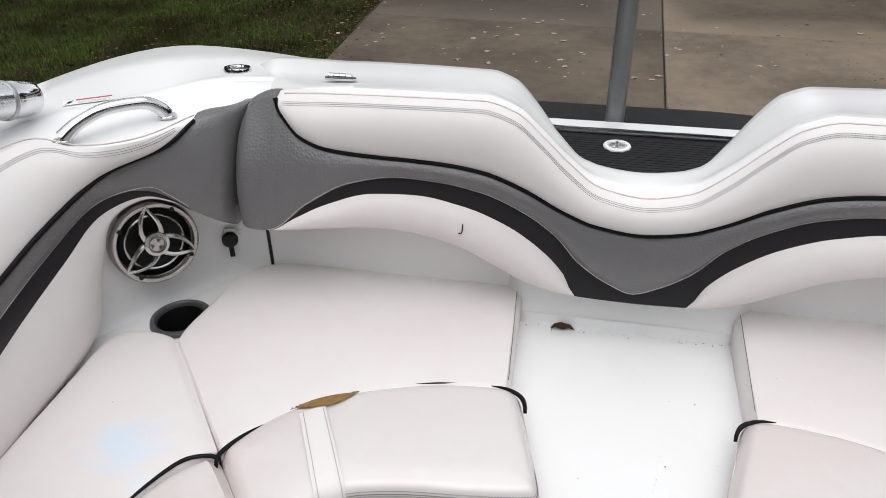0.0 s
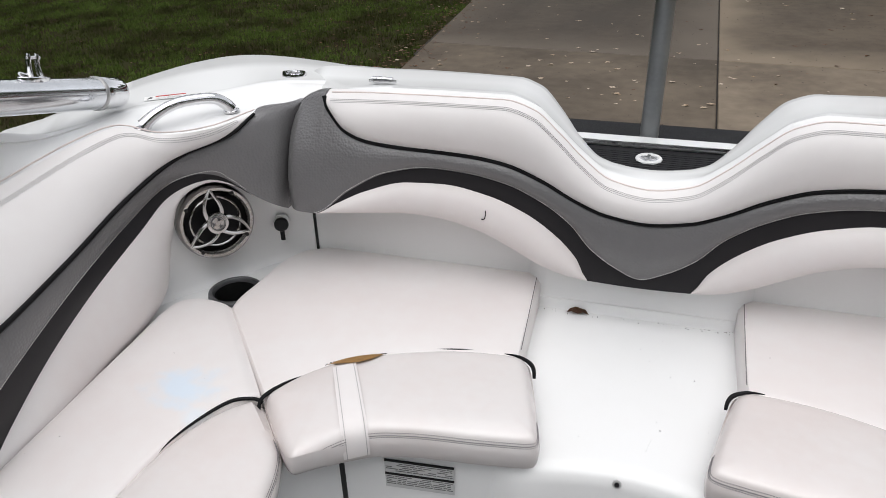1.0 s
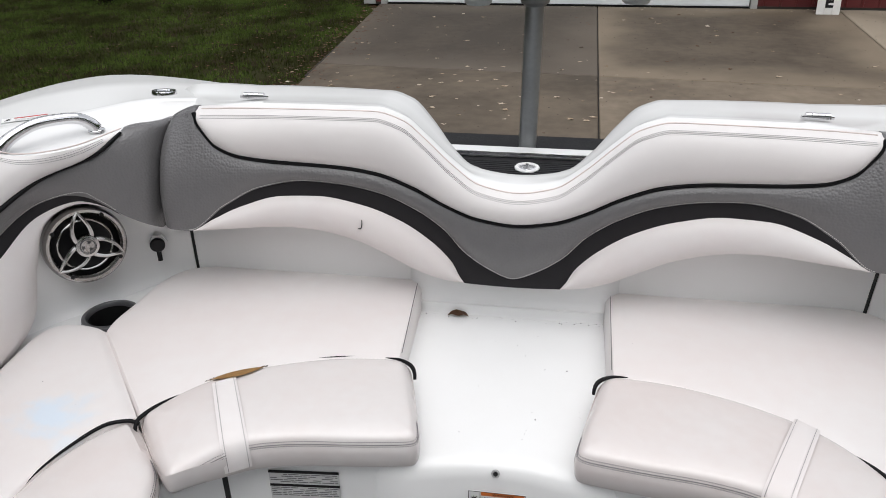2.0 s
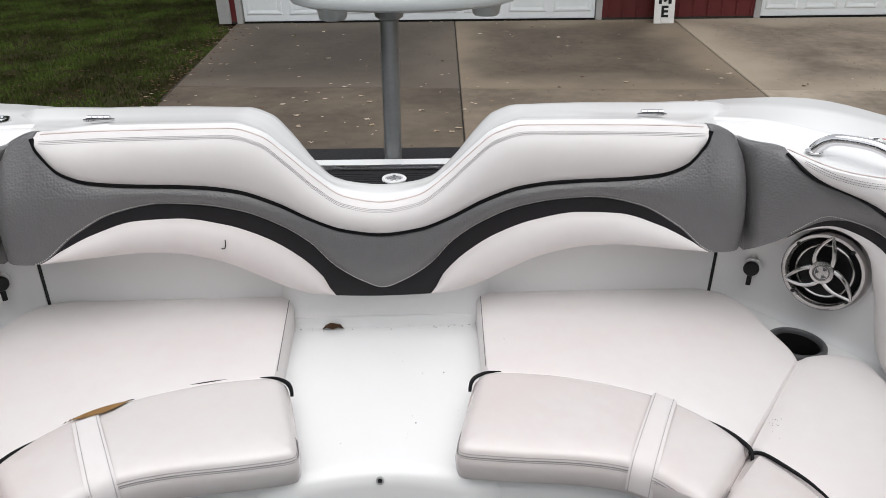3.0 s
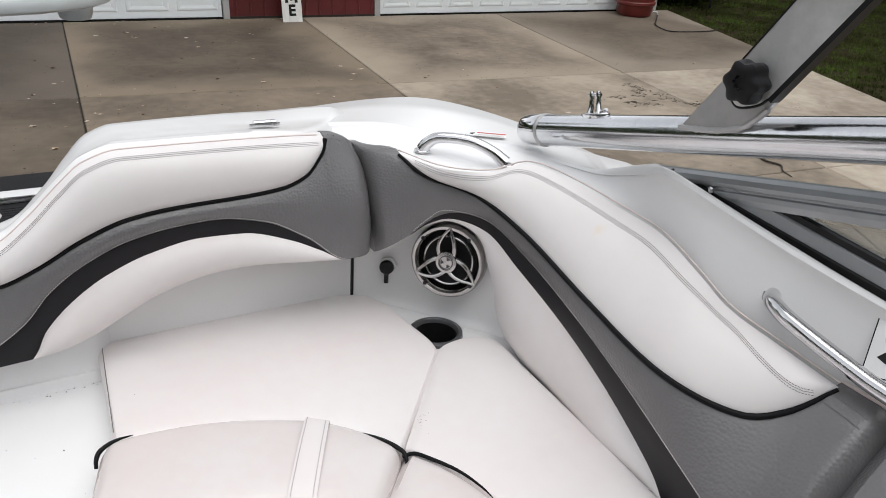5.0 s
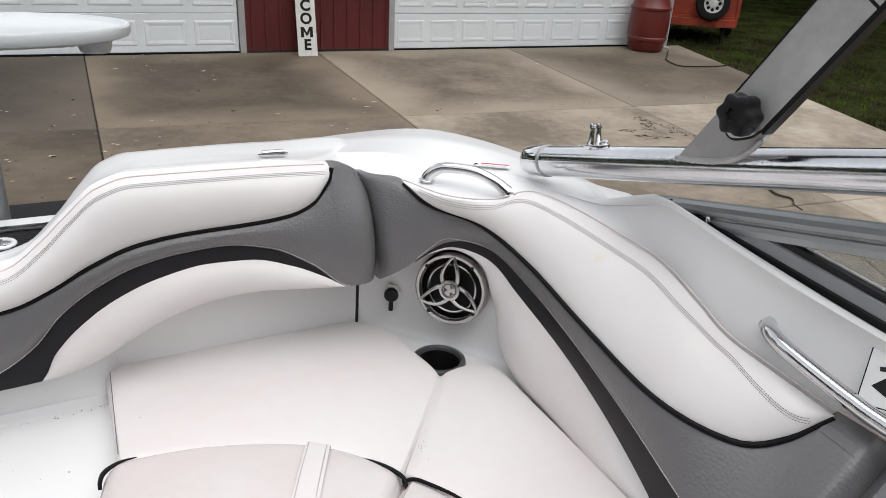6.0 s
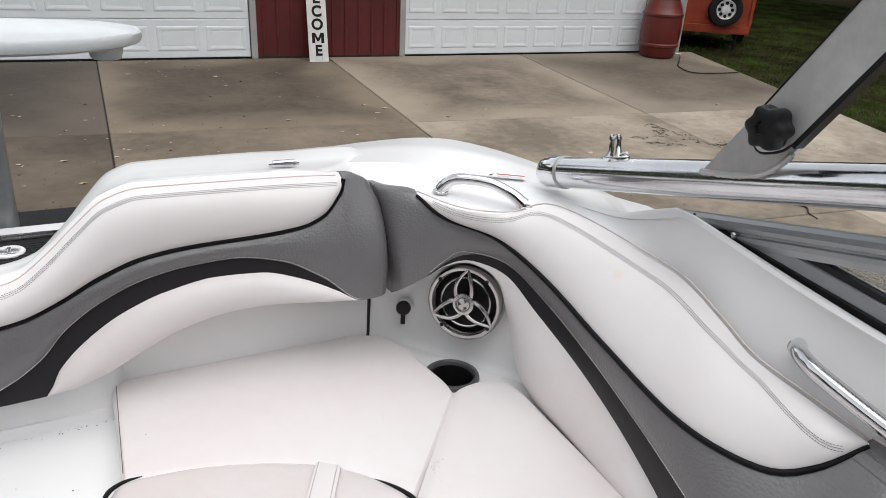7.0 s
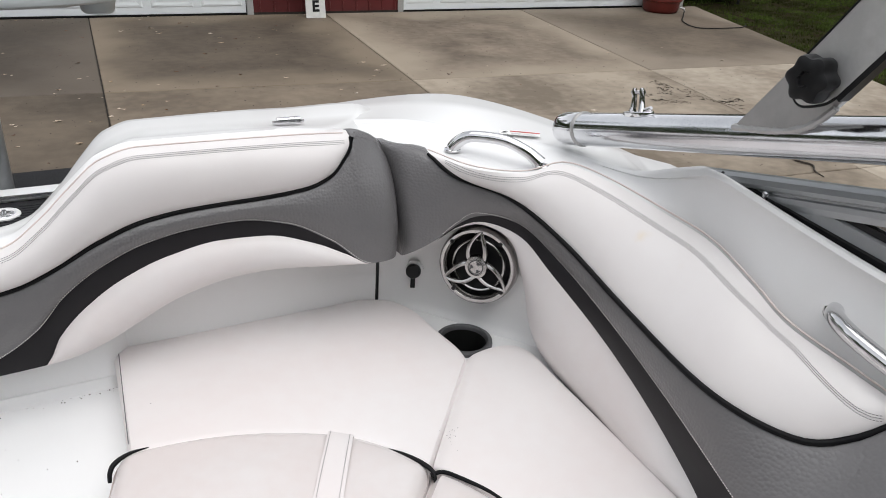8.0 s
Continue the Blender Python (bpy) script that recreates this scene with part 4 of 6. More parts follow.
def build_liner():
    liner = thing("cockpit_liner", (0, 0.6, 0.95), "white moulded fibreglass cockpit liner and seat base", "cockpit liner", kind="structure")
    part("back_panel", box((-0.735, 0.888, 1.33), (0.735, 0.92, 1.60), 0.003), GEL, liner)
    for s in (1, -1):
        plan = spline([(0.742, 0.888, 0), (0.80, 0.878, 0), (0.845, 0.84, 0), (0.89, 0.775, 0), (0.935, 0.71, 0), (0.975, 0.66, 0), (1.01, 0.58, 0), (1.04, 0.3, 0), (1.06, -1.36, 0)], 80)
        rows = []
        for z, d in ((1.355, -0.014), (1.368, -0.012), (1.376, -0.006), (1.390, -0.001), (1.42, 0.0), (1.50, 0.0), (1.56, 0.0), (1.60, 0.004)):
            rows.append([V(((p.x + d * 0.8) * s, p.y + d * 0.6, z)) for p in plan])
        part("corner_panel", grid(rows), GEL, liner)
        part("panel_gap", box((s * 0.7385 - 0.003, 0.889, 1.36), (s * 0.7385 + 0.003, 0.905, 1.60)), SEAM, liner)
        # ledge round the cup holder
        led = outline([(0.69, 0.91), (0.83, 0.91), (1.03, 0.66), (1.03, 0.50), (0.80, 0.50), (0.69, 0.62)], 96, 1)
        led.sort(key=lambda p: math.atan2(p.y - CUP_AT.y, p.x - CUP_AT.x))
        hole = [CUP_AT + 0.052 * (p - CUP_AT).normalized() for p in led]
        rows = [[V((s * p.lerp(q, f).x, p.lerp(q, f).y, 1.370)) for p, q in zip(hole, led)] for f in (0, 0.1, 0.5, 1)]
        part("ledge", grid(rows, loop=True), GEL, liner)
        base = [(0.205, 0.90), (0.78, 0.90), (0.78, 0.75), (0.70, 0.60), (0.70, -1.6), (0.56, -1.6), (0.555, 0.24), (0.52, 0.31), (0.46, 0.365), (0.165, 0.392)]
        part("seat_base", cushion(mirror(base, s < 0), 0.94, 1.346, 0.01, 0.0, 200, 1), GEL, liner)
        part("base_gap", box((s * 0.462 - 0.004, 0.354, 0.95), (s * 0.462 + 0.004, 0.372, 1.325)), SEAM, liner)
        part("under_seat", box((min(s * 0.70, s * 1.0), -1.6, 0.95), (max(s * 0.70, s * 1.0), 0.52, 1.325)), GEL, liner)
    arch = [(-0.245, 0.410), (-0.20, 0.386), (-0.150, 0.374), (-0.10, 0.387), (-0.05, 0.397), (0.0, 0.400), (0.05, 0.397), (0.10, 0.387), (0.150, 0.374), (0.20, 0.386), (0.245, 0.410)]
    bm, _ = padded(arch, [(-0.29, 0.935), (0.29, 0.935)], 0.95, 1.345, 0.030, 0.0001, 60, 40, 0.008)
    part("centre_step", bm, GEL, liner)
    part("step_wall", grid([[V((x, y + 0.03 * max(0.0, (abs(x) - 0.195) / 0.04) ** 1.5, z)) for x in spread(-0.235, 0.235, 40)] for y, z in ((0.8520, 1.3440), (0.8545, 1.3465), (0.8555, 1.351), (0.8560, 1.366), (0.8570, 1.3685), (0.8600, 1.3695), (0.8615, 1.372), (0.8625, 1.39), (0.865, 1.47), (0.89, 1.47))]), GEL, liner)
    part("cockpit_floor", box((-1.0, -1.36, 0.90), (1.0, 0.9, 0.945)), CARPET, liner, "grey carpeted floor")
    # unseen wall, added to close the cockpit; white to bounce light aft
    part("forward_bulkhead", box((-1.25, -1.45, 0.9), (1.25, -1.35, 1.72), 0.02), GEL, liner, "unseen white wall added to close the cockpit and bounce light")
    return liner


# ---- fittings of the boat ----
def facing(at, normal, up=(0, 0, 1)):
    """A pose at a place whose z axis is the normal and whose y axis points up."""
    n = V(normal).normalized()
    x = V(up).cross(n).normalized()
    y = n.cross(x)
    m = Matrix((x, y, n)).transposed().to_4x4()
    m.translation = V(at)
    return m


def mirrored(p, flip):
    return V((-p[0], p[1], p[2])) if flip else V(p)


def plate(pts, depth, m):
    """A flat plate of an outline in the plane of m."""
    bm = bmesh.new()
    lo = [bm.verts.new((x, y, 0)) for x, y in pts]
    hi = [bm.verts.new((x, y, depth)) for x, y in pts]
    n = len(pts)
    for i in range(n):
        bm.faces.new((lo[i], lo[(i + 1) % n], hi[(i + 1) % n], hi[i]))
    bm.faces.new(hi)
    bm.faces.new(lo[::-1])
    bm.transform(m)
    return bm


def oval(a, b, n=32):
    return [(a * math.cos(2 * math.pi * k / n), b * math.sin(2 * math.pi * k / n)) for k in range(n)]


def rect(w, h):
    return [(-w / 2, -h / 2), (w / 2, -h / 2), (w / 2, h / 2), (-w / 2, h / 2)]


def build_speaker(flip):
    at, nrm = mirrored((0.892, 0.730, 1.532), flip), mirrored((-0.74, -0.66, 0.12), flip)
    sp = thing("loudspeaker", at, "round satin-silver marine loudspeaker with three-armed grille", "loudspeaker", group="cockpit loudspeakers")
    m = facing(at, nrm)
    part("rim", lathe([(0.066, 0.000), (0.068, 0.010), (0.0715, 0.0145), (0.077, 0.0150), (0.081, 0.011), (0.0825, 0.003), (0.0825, -0.012), (0.066, -0.012)], m, 64), SATIN, sp, "satin silver ring")
    cone = part("cone", lathe([(0.0825, -0.014), (0.067, -0.010), (0.062, -0.006), (0.055, -0.003), (0.047, -0.008), (0.02, -0.018), (0, -0.018)], m, 48), BLACK, sp, "black cone")
    part("trim_ring", lathe([(0.050, -0.002), (0.0515, 0.003), (0.0535, 0.004), (0.0555, 0.003), (0.057, -0.002)], m, 48), SATIN, cone)
    hub = part("hub", lathe([(0.024, 0.004), (0.024, 0.017), (0.0225, 0.020), (0.017, 0.021), (0.0165, 0.019), (0, 0.019)], m, 40), SATIN, sp)
    emblem = [plate([(r0 * math.cos(a0), r0 * math.sin(a0)), (0.012 * math.cos(a0 + 0.5), 0.012 * math.sin(a0 + 0.5)), (r0 * math.cos(a0 + 1.0), r0 * math.sin(a0 + 1.0)), (0.006 * math.cos(a0 + 0.5), 0.006 * math.sin(a0 + 0.5))], 0.001, m @ Matrix.Translation((0, 0, 0.019))) for r0 in (0.0125, 0.006) for a0 in (0.6, 2.7, 4.8)]
    emblem.append(lathe([(0.0135, 0.0), (0.0135, 0.0008), (0.0155, 0.0008), (0.0155, 0.0)], m @ Matrix.Translation((0, 0, 0.0192)), 32))
    part("emblem", join(*emblem), CUP_RIM, hub, smooth=False)
    # three swept arms, each of two curved blades that meet at the rim
    for k in range(3):
        a = radians(89 + 120 * k) if not flip else radians(91 + 120 * k)
        blades = []
        for side in (-1, 1):
            pts = []
            for j in range(9):
                f = j / 8
                ang = a + side * (0.92 if side > 0 else 0.66) * (1 - f) ** (1.0 if side > 0 else 1.35) * (1 - 0.25 * f)
                r = 0.022 + 0.0525 * f
                pts.append(V((r * math.cos(ang), r * math.sin(ang), 0.013 + 0.004 * math.sin(math.pi * f))))
            blades.append(tube(pts, 0.0038, 8, radii=[0.0056 - 0.0024 * (j / 8) for j in range(9)]))
        bm = join(*blades)
        bm.transform(m)
        part("grille_arm", bm, SATIN, sp)
    for k in range(4):
        a = radians(45 + 90 * k + 8)
        part("screw", lathe([(0.0042, 0.012), (0.0042, 0.0185), (0, 0.0185)], m @ Matrix.Translation((0.0715 * math.cos(a), 0.0715 * math.sin(a), -0.002)), 12), BLACK, sp, "black screw")


def build_plug(flip):
    at, nrm = mirrored((0.809, 0.858, 1.472), flip), mirrored((-0.45, -0.89, 0.05), flip)
    m = facing(at, nrm)
    pl = thing("socket_plug", at, "black rubber plug hanging from a white socket plate", "socket", group="socket plugs")
    part("socket_plate", plate(oval(0.0205, 0.0205, 6), 0.005, m @ Matrix.Translation((0.002, 0.003, -0.003))), GEL, pl, "white hexagonal plate", smooth=False)
    part("cap", lathe([(0.0155, 0.0), (0.0165, 0.004), (0.0165, 0.009), (0.0145, 0.012), (0, 0.012)], m, 28), BLACK, pl)
    part("tail", box((-0.0052, -0.040, 0.002), (0.0052, -0.010, 0.0085), 0.0015, m), BLACK, pl)


def build_cup(flip):
    x = -CUP_AT.x if flip else CUP_AT.x
    cup = thing("cup_holder", (x, CUP_AT.y, 1.30), "black round cup holder sunk in the white ledge", "cup holder", group="cup holders")
    m = Matrix.Translation((x, CUP_AT.y, 0))
    part("rim", lathe([(0.046, 1.366), (0.0475, 1.377), (0.050, 1.3795), (0.054, 1.3795), (0.0585, 1.377), (0.060, 1.370)], m, 48), CUP_RIM, cup, "dark grey rim")
    part("well", lathe([(0.0475, 1.376), (0.045, 1.36), (0.041, 1.29), (0, 1.29)], m, 48), CUP, cup, "black well")


def build_handle(flip):
    h = thing("grab_handle", mirrored((0.911, 0.737, 1.764), flip), "curved polished steel grab handle on the white deck", "grab handle", group="deck grab handles")
    pts = spline([V((0.849, 0.793, 1.766)), V((0.854, 0.788, 1.777)), V((0.868, 0.773, 1.792)), V((0.892, 0.748, 1.797)), V((0.920, 0.717, 1.796)), V((0.948, 0.687, 1.782)), V((0.967, 0.667, 1.764))], 36)
    radii = [0.0108 + 0.0028 * abs(2 * i / 36 - 1) ** 4 for i in range(37)]
    part("bar", tube(pts, 0.011, 18, radii=radii), CHROME, h, "polished steel bar", flip=flip)
    for p, z in ((V((0.848, 0.794, 0)), 1.7635), (V((0.968, 0.666, 0)), 1.7615)):
        part("foot", lathe([(0, z - 0.004), (0.0138, z - 0.004), (0.0138, z - 0.0005), (0.0125, z + 0.001), (0, z + 0.003)], Matrix.Translation((p.x, p.y, 0)) @ pose(0, 0, 0, 0, 0, -48) @ Matrix.Diagonal((1.2, 1, 1, 1)), 24), CHROME, h, flip=flip)


def build_coaming_rail(flip):
    h = thing("coaming_rail", mirrored((1.07, 0.1, 1.70), flip), "long polished steel grab rail along the coaming", "grab rail", group="coaming rails")
    pts = spline([V((1.084, 0.115, 1.727)), V((1.069, 0.109, 1.728)), V((1.057, 0.095, 1.728)), V((1.049, 0.073, 1.725)), V((1.046, 0.05, 1.721)), V((1.045, 0.0, 1.712)), V((1.044, -0.05, 1.7045)), V((1.043, -0.10, 1.700)), V((1.043, -0.30, 1.690)), V((1.056, -0.345, 1.70)), V((1.082, -0.36, 1.73))], 60)
    part("bar", tube(pts, 0.0125, 18), CHROME, h, "polished steel bar", flip=flip)
    for p in (V((1.080, 0.115, 1.727)), V((1.082, -0.36, 1.73))):
        part("foot", lathe([(0, -0.004), (0.0165, -0.004), (0.0165, 0.001), (0.0135, 0.003), (0, 0.003)], facing(p, (-0.86, 0, 0.4)), 24), CHROME, h, flip=flip)


def build_hinge(flip):
    at = mirrored((0.569, 0.944, 1.7968), flip)
    h = thing("lid_hinge", at, "small oval chrome hinge set in the white lid", "hinge", group="lid hinges")
    m = facing(at, (0, 0.17, 1), (0, 1, 0))
    part("base", plate(oval(0.031, 0.017), 0.004, m @ Matrix.Translation((0, 0, -0.002))), CHROME, h)
    # flat dark plate, its colour stands in for the shade of the hollow
    part("recess", plate(oval(0.0285, 0.0148), 0.001, m @ Matrix.Translation((0, 0, 0.0015))), CUP_RIM, h, "dark plate for the shaded hollow")
    for k in range(4):
        part("knuckle", tube([m @ V((-0.0225 + 0.0115 * k, 0.0, 0.0035)), m @ V((-0.0122 + 0.0115 * k, 0.0, 0.0035))], 0.0062, 12), CHROME, h)


def build_filler_cap():
    at = V((-0.815, 1.020, 1.777))
    c = thing("deck_latch", at, "small oval chrome deck latch with a dark slot", "latch")
    m = facing(at, (0, 0.1, 1), (0, 1, 0))
    part("ring", lathe([(0.017, 0.0), (0.019, 0.005), (0.024, 0.005), (0.026, 0.0), (0.026, -0.004)], m @ Matrix.Diagonal((1.1, 1.0, 1, 1)), 32), CHROME, c)
    part("slot", plate(oval(0.020, 0.0175), 0.001, m), BLACK, c, "dark slot")
    part("tongue", box((-0.012, -0.010, 0.0), (0.006, 0.0, 0.006), 0.002, m), CHROME, c)


def build_deck_label(flip):
    at = mirrored((1.015, 0.812, 1.7735), flip)
    m = facing(at, (0, 0, 1), (0.36, 1, 0) if not flip else (-0.36, 1, 0)) @ pose(0, 0, 0, 0, 0, -14 if not flip else 14)
    lab = thing("deck_label", at, "thin white warning label with a red heading", "label", group="deck labels")
    part("sheet", plate(rect(0.085, 0.026), 0.0006, m), WHITE, lab, smooth=False)
    part("red_bar", plate([(-0.02, 0.006), (0.042, 0.006), (0.042, 0.0125), (-0.02, 0.0125)], 0.0009, m), RED_INK, lab, smooth=False)
    bars = [plate([(-0.018, -0.010 + 0.004 * k), (0.038 - 0.006 * (k % 2), -0.010 + 0.004 * k), (0.038 - 0.006 * (k % 2), -0.0085 + 0.004 * k), (-0.018, -0.0085 + 0.004 * k)], 0.0009, m) for k in range(3)]
    part("small_print", join(*bars), PAPER, lab, smooth=False)
    part("symbol", join(plate([(-0.038, -0.008), (-0.026, -0.002), (-0.036, 0.004), (-0.033, -0.002)], 0.0009, m), plate([(-0.030, 0.001), (-0.024, 0.008), (-0.027, 0.009), (-0.034, 0.004)], 0.0009, m)), INK, lab, smooth=False)


def build_seat_labels():
    m = facing((-0.326, 0.3735, 1.2855), (0.082, -1, 0.0))
    lab = thing("seat_base_label", (-0.326, 0.3735, 1.2855), "grey printed information label with black headings", "label")
    part("sheet", plate(rect(0.122, 0.066), 0.0008, m), PAPER, lab, smooth=False)
    for y in (0.0275, -0.0035):
        part("heading", plate([(-0.061, y), (0.061, y), (0.061, y + 0.0055), (-0.061, y + 0.0055)], 0.0012, m), INK, lab, smooth=False)
    bars = []
    rnd = random.Random(2)
    for base in (0.0235, -0.0075):
        for k in range(5):
            y = base - 0.0043 * k
            x = -0.059
            while x < 0.055:
                w = rnd.uniform(0.006, 0.022)
                if rnd.random() < 0.85:
                    bars.append(plate([(x, y), (min(x + w, 0.058), y), (min(x + w, 0.058), y + 0.0017), (x, y + 0.0017)], 0.0012, m))
                x += w + 0.002
    part("small_print", join(*bars), TEXT_GREY, lab, smooth=False)
    m = facing((0.004, 0.3955, 1.255), (0, -1, 0.0))
    lab = thing("fuel_warning_label", (0.004, 0.3905, 1.252), "white warning label with an orange heading on the step front", "label")
    part("sheet", plate(rect(0.098, 0.072), 0.0008, m), WHITE, lab, smooth=False)
    part("heading", plate([(-0.027, 0.027), (0.047, 0.027), (0.047, 0.0345), (-0.027, 0.0345)], 0.0012, m), ORANGE, lab, smooth=False)
    part("border", join(*[plate(q, 0.0011, m) for q in ([(-0.0485, 0.0345), (0.0485, 0.0345), (0.0485, 0.0355), (-0.0485, 0.0355)], [(-0.0485, -0.0355), (-0.0475, -0.0355), (-0.0475, 0.0345), (-0.0485, 0.0345)], [(0.0475, -0.0355), (0.0485, -0.0355), (0.0485, 0.0345), (0.0475, 0.0345)], [(-0.029, -0.0355), (-0.028, -0.0355), (-0.028, 0.0345), (-0.029, 0.0345)])]), INK, lab, smooth=False)
    star = [((0.0085 if k % 2 else 0.0035) * math.cos(math.pi * k / 9), (0.0085 if k % 2 else 0.0035) * math.sin(math.pi * k / 9)) for k in range(18)]
    part("symbol", plate([(x - 0.038, y + 0.017) for x, y in star], 0.0012, m), INK, lab, smooth=False)
    for txt, size, y, x in (("WARNING", 0.0075, 0.0282, -0.008), ("Leaking fuel is a fire", 0.0062, 0.020, -0.0255), ("and explosion hazard.", 0.0062, 0.013, -0.0255)):
        letters(txt, size, m @ Matrix.Translation((x, y, 0.0013)), INK, lab, "lettering")


def letters(txt, size, m, mat, parent, name, depth=0.0003, centre=False, bold=0.0):
    """Raised lettering as one mesh."""
    cu = bpy.data.curves.new("text", "FONT")
    cu.body, cu.size, cu.extrude, cu.offset = txt, size, depth, bold
    if centre:
        cu.align_x, cu.align_y = "CENTER", "CENTER"
    tmp = bpy.data.objects.new("text", cu)
    me = bpy.data.meshes.new_from_object(tmp)
    bpy.data.objects.remove(tmp)
    bm = bmesh.new()
    bm.from_mesh(me)
    bm.transform(m)
    bpy.data.meshes.remove(me)
    return part(name, bm, mat, parent, smooth=False)


def build_step_details():
    sc = thing("step_screw", (0, 0.386, 1.322), "dark steel snap screw in the white step front", "screw")
    m = facing((0.0, 0.4045, 1.326), (0, -1, 0.6))
    part("washer", lathe([(0.004, 0.0), (0.0072, 0.0), (0.0072, 0.003), (0.0055, 0.006), (0.004, 0.006)], m, 20), ALU_DULL, sc)
    part("stud", lathe([(0.0042, 0.0), (0.0042, 0.005), (0, 0.004)], m, 16), BLACK, sc)
    leaf = bmesh.new()
    pts = [(-0.022, -0.003), (-0.015, 0.006), (-0.006, 0.011), (0.001, 0.009), (0.009, 0.012), (0.018, 0.007), (0.026, -0.002), (0.014, -0.005), (0.002, -0.003), (-0.011, -0.006)]
    c = leaf.verts.new((-0.003, 0.004, 0.017))
    ring = [leaf.verts.new((x, y, 0.004 + 0.006 * (k % 2))) for k, (x, y) in enumerate(pts)]
    for i in range(len(ring)):
        leaf.faces.new((c, ring[i], ring[(i + 1) % len(ring)]))
    bmesh.ops.solidify(leaf, geom=leaf.faces[:], thickness=0.0006)
    leaf.transform(Matrix.Translation((-0.118, 0.842, 1.3445)))
    solid("brown_leaf", leaf, LEAF_RED, "small curled brown dead leaf on the white step", "leaf")
    rnd = random.Random(11)
    crumbs = bmesh.new()
    spots = [(rnd.uniform(-0.20, 0.20), rnd.uniform(0.838, 0.853), 1.3452) for _ in range(30)] + [(rnd.gauss(0.0, 0.08), rnd.uniform(0.45, 0.80), 1.3452) for _ in range(18)] + [(rnd.uniform(0.10, 0.19), 0.850, 1.3452) for _ in range(8)]
    for x, y, z in spots:
        if abs(x) < 0.2:
            bmesh.ops.create_icosphere(crumbs, subdivisions=1, radius=rnd.choice((0.0004, 0.0006, 0.0008, 0.0014)), matrix=Matrix.Translation((x, y, z)) @ Matrix.Diagonal((1, 1.4, 0.5, 1)))
    solid("step_crumbs", crumbs, TWIG, "dark crumbs of dirt scattered on the white step", "dirt", kind="stuff")
    specks = bmesh.new()
    for n, (cx, cy), s in ((16, (0.665, 0.425), 0.010), (10, (-0.3, 0.7), 0.16), (12, (0.45, 0.72), 0.14), (8, (-0.8, 0.3), 0.10)):
        for _ in range(n):
            x, y = rnd.gauss(cx, s), rnd.gauss(cy, s)
            if abs(x) > 0.23 and y < 0.85 and abs(x) < 0.92 and not 0.35 < abs(x) < 0.62 - 0.0 * y or n == 16:
                bmesh.ops.create_icosphere(specks, subdivisions=1, radius=rnd.choice((0.0004, 0.0006, 0.0009)), matrix=Matrix.Translation((x, y, 1.4098)) @ Matrix.Diagonal((1, 1, 0.4, 1)))
    solid("seat_specks", specks, TWIG, "dark specks of dirt on the white seats", "dirt", kind="stuff")
    mk = thing("backrest_mark", (-0.31, 0.79, 1.575), "short dark hooked scratch on the backrest pad", "scratch")
    a = 0.31
    z0 = 1.578
    y0 = back_y(a, z0) - 0.0225
    part("stroke", tube(spline([V((-0.3085, y0 + 0.001, 1.596)), V((-0.3088, y0, 1.586)), V((-0.311, y0 - 0.0008, 1.578)), V((-0.317, y0 - 0.0008, 1.577))], 14), 0.0011, 6), INK, mk)
    cap = thing("table_socket", (0.002, 1.888, 1.29), "white table socket with a chrome cross-shaped lid", "socket")
    m = Matrix.Translation((0.002, 1.888, 1.2945))
    part("flange", lathe([(0.030, 0.002), (0.032, 0.006), (0.041, 0.006), (0.044, 0.003), (0.044, -0.003)], m, 40), GEL, cap, "white flange")
    part("lid", lathe([(0.031, 0.003), (0.028, 0.004), (0, 0.003)], m, 32), CHROME, cap, "chrome lid")
    part("grip", join(box((-0.026, -0.005, 0.002), (0.026, 0.005, 0.0085), 0.002, m), box((-0.006, -0.020, 0.002), (0.006, 0.020, 0.010), 0.002, m)), CHROME, cap)


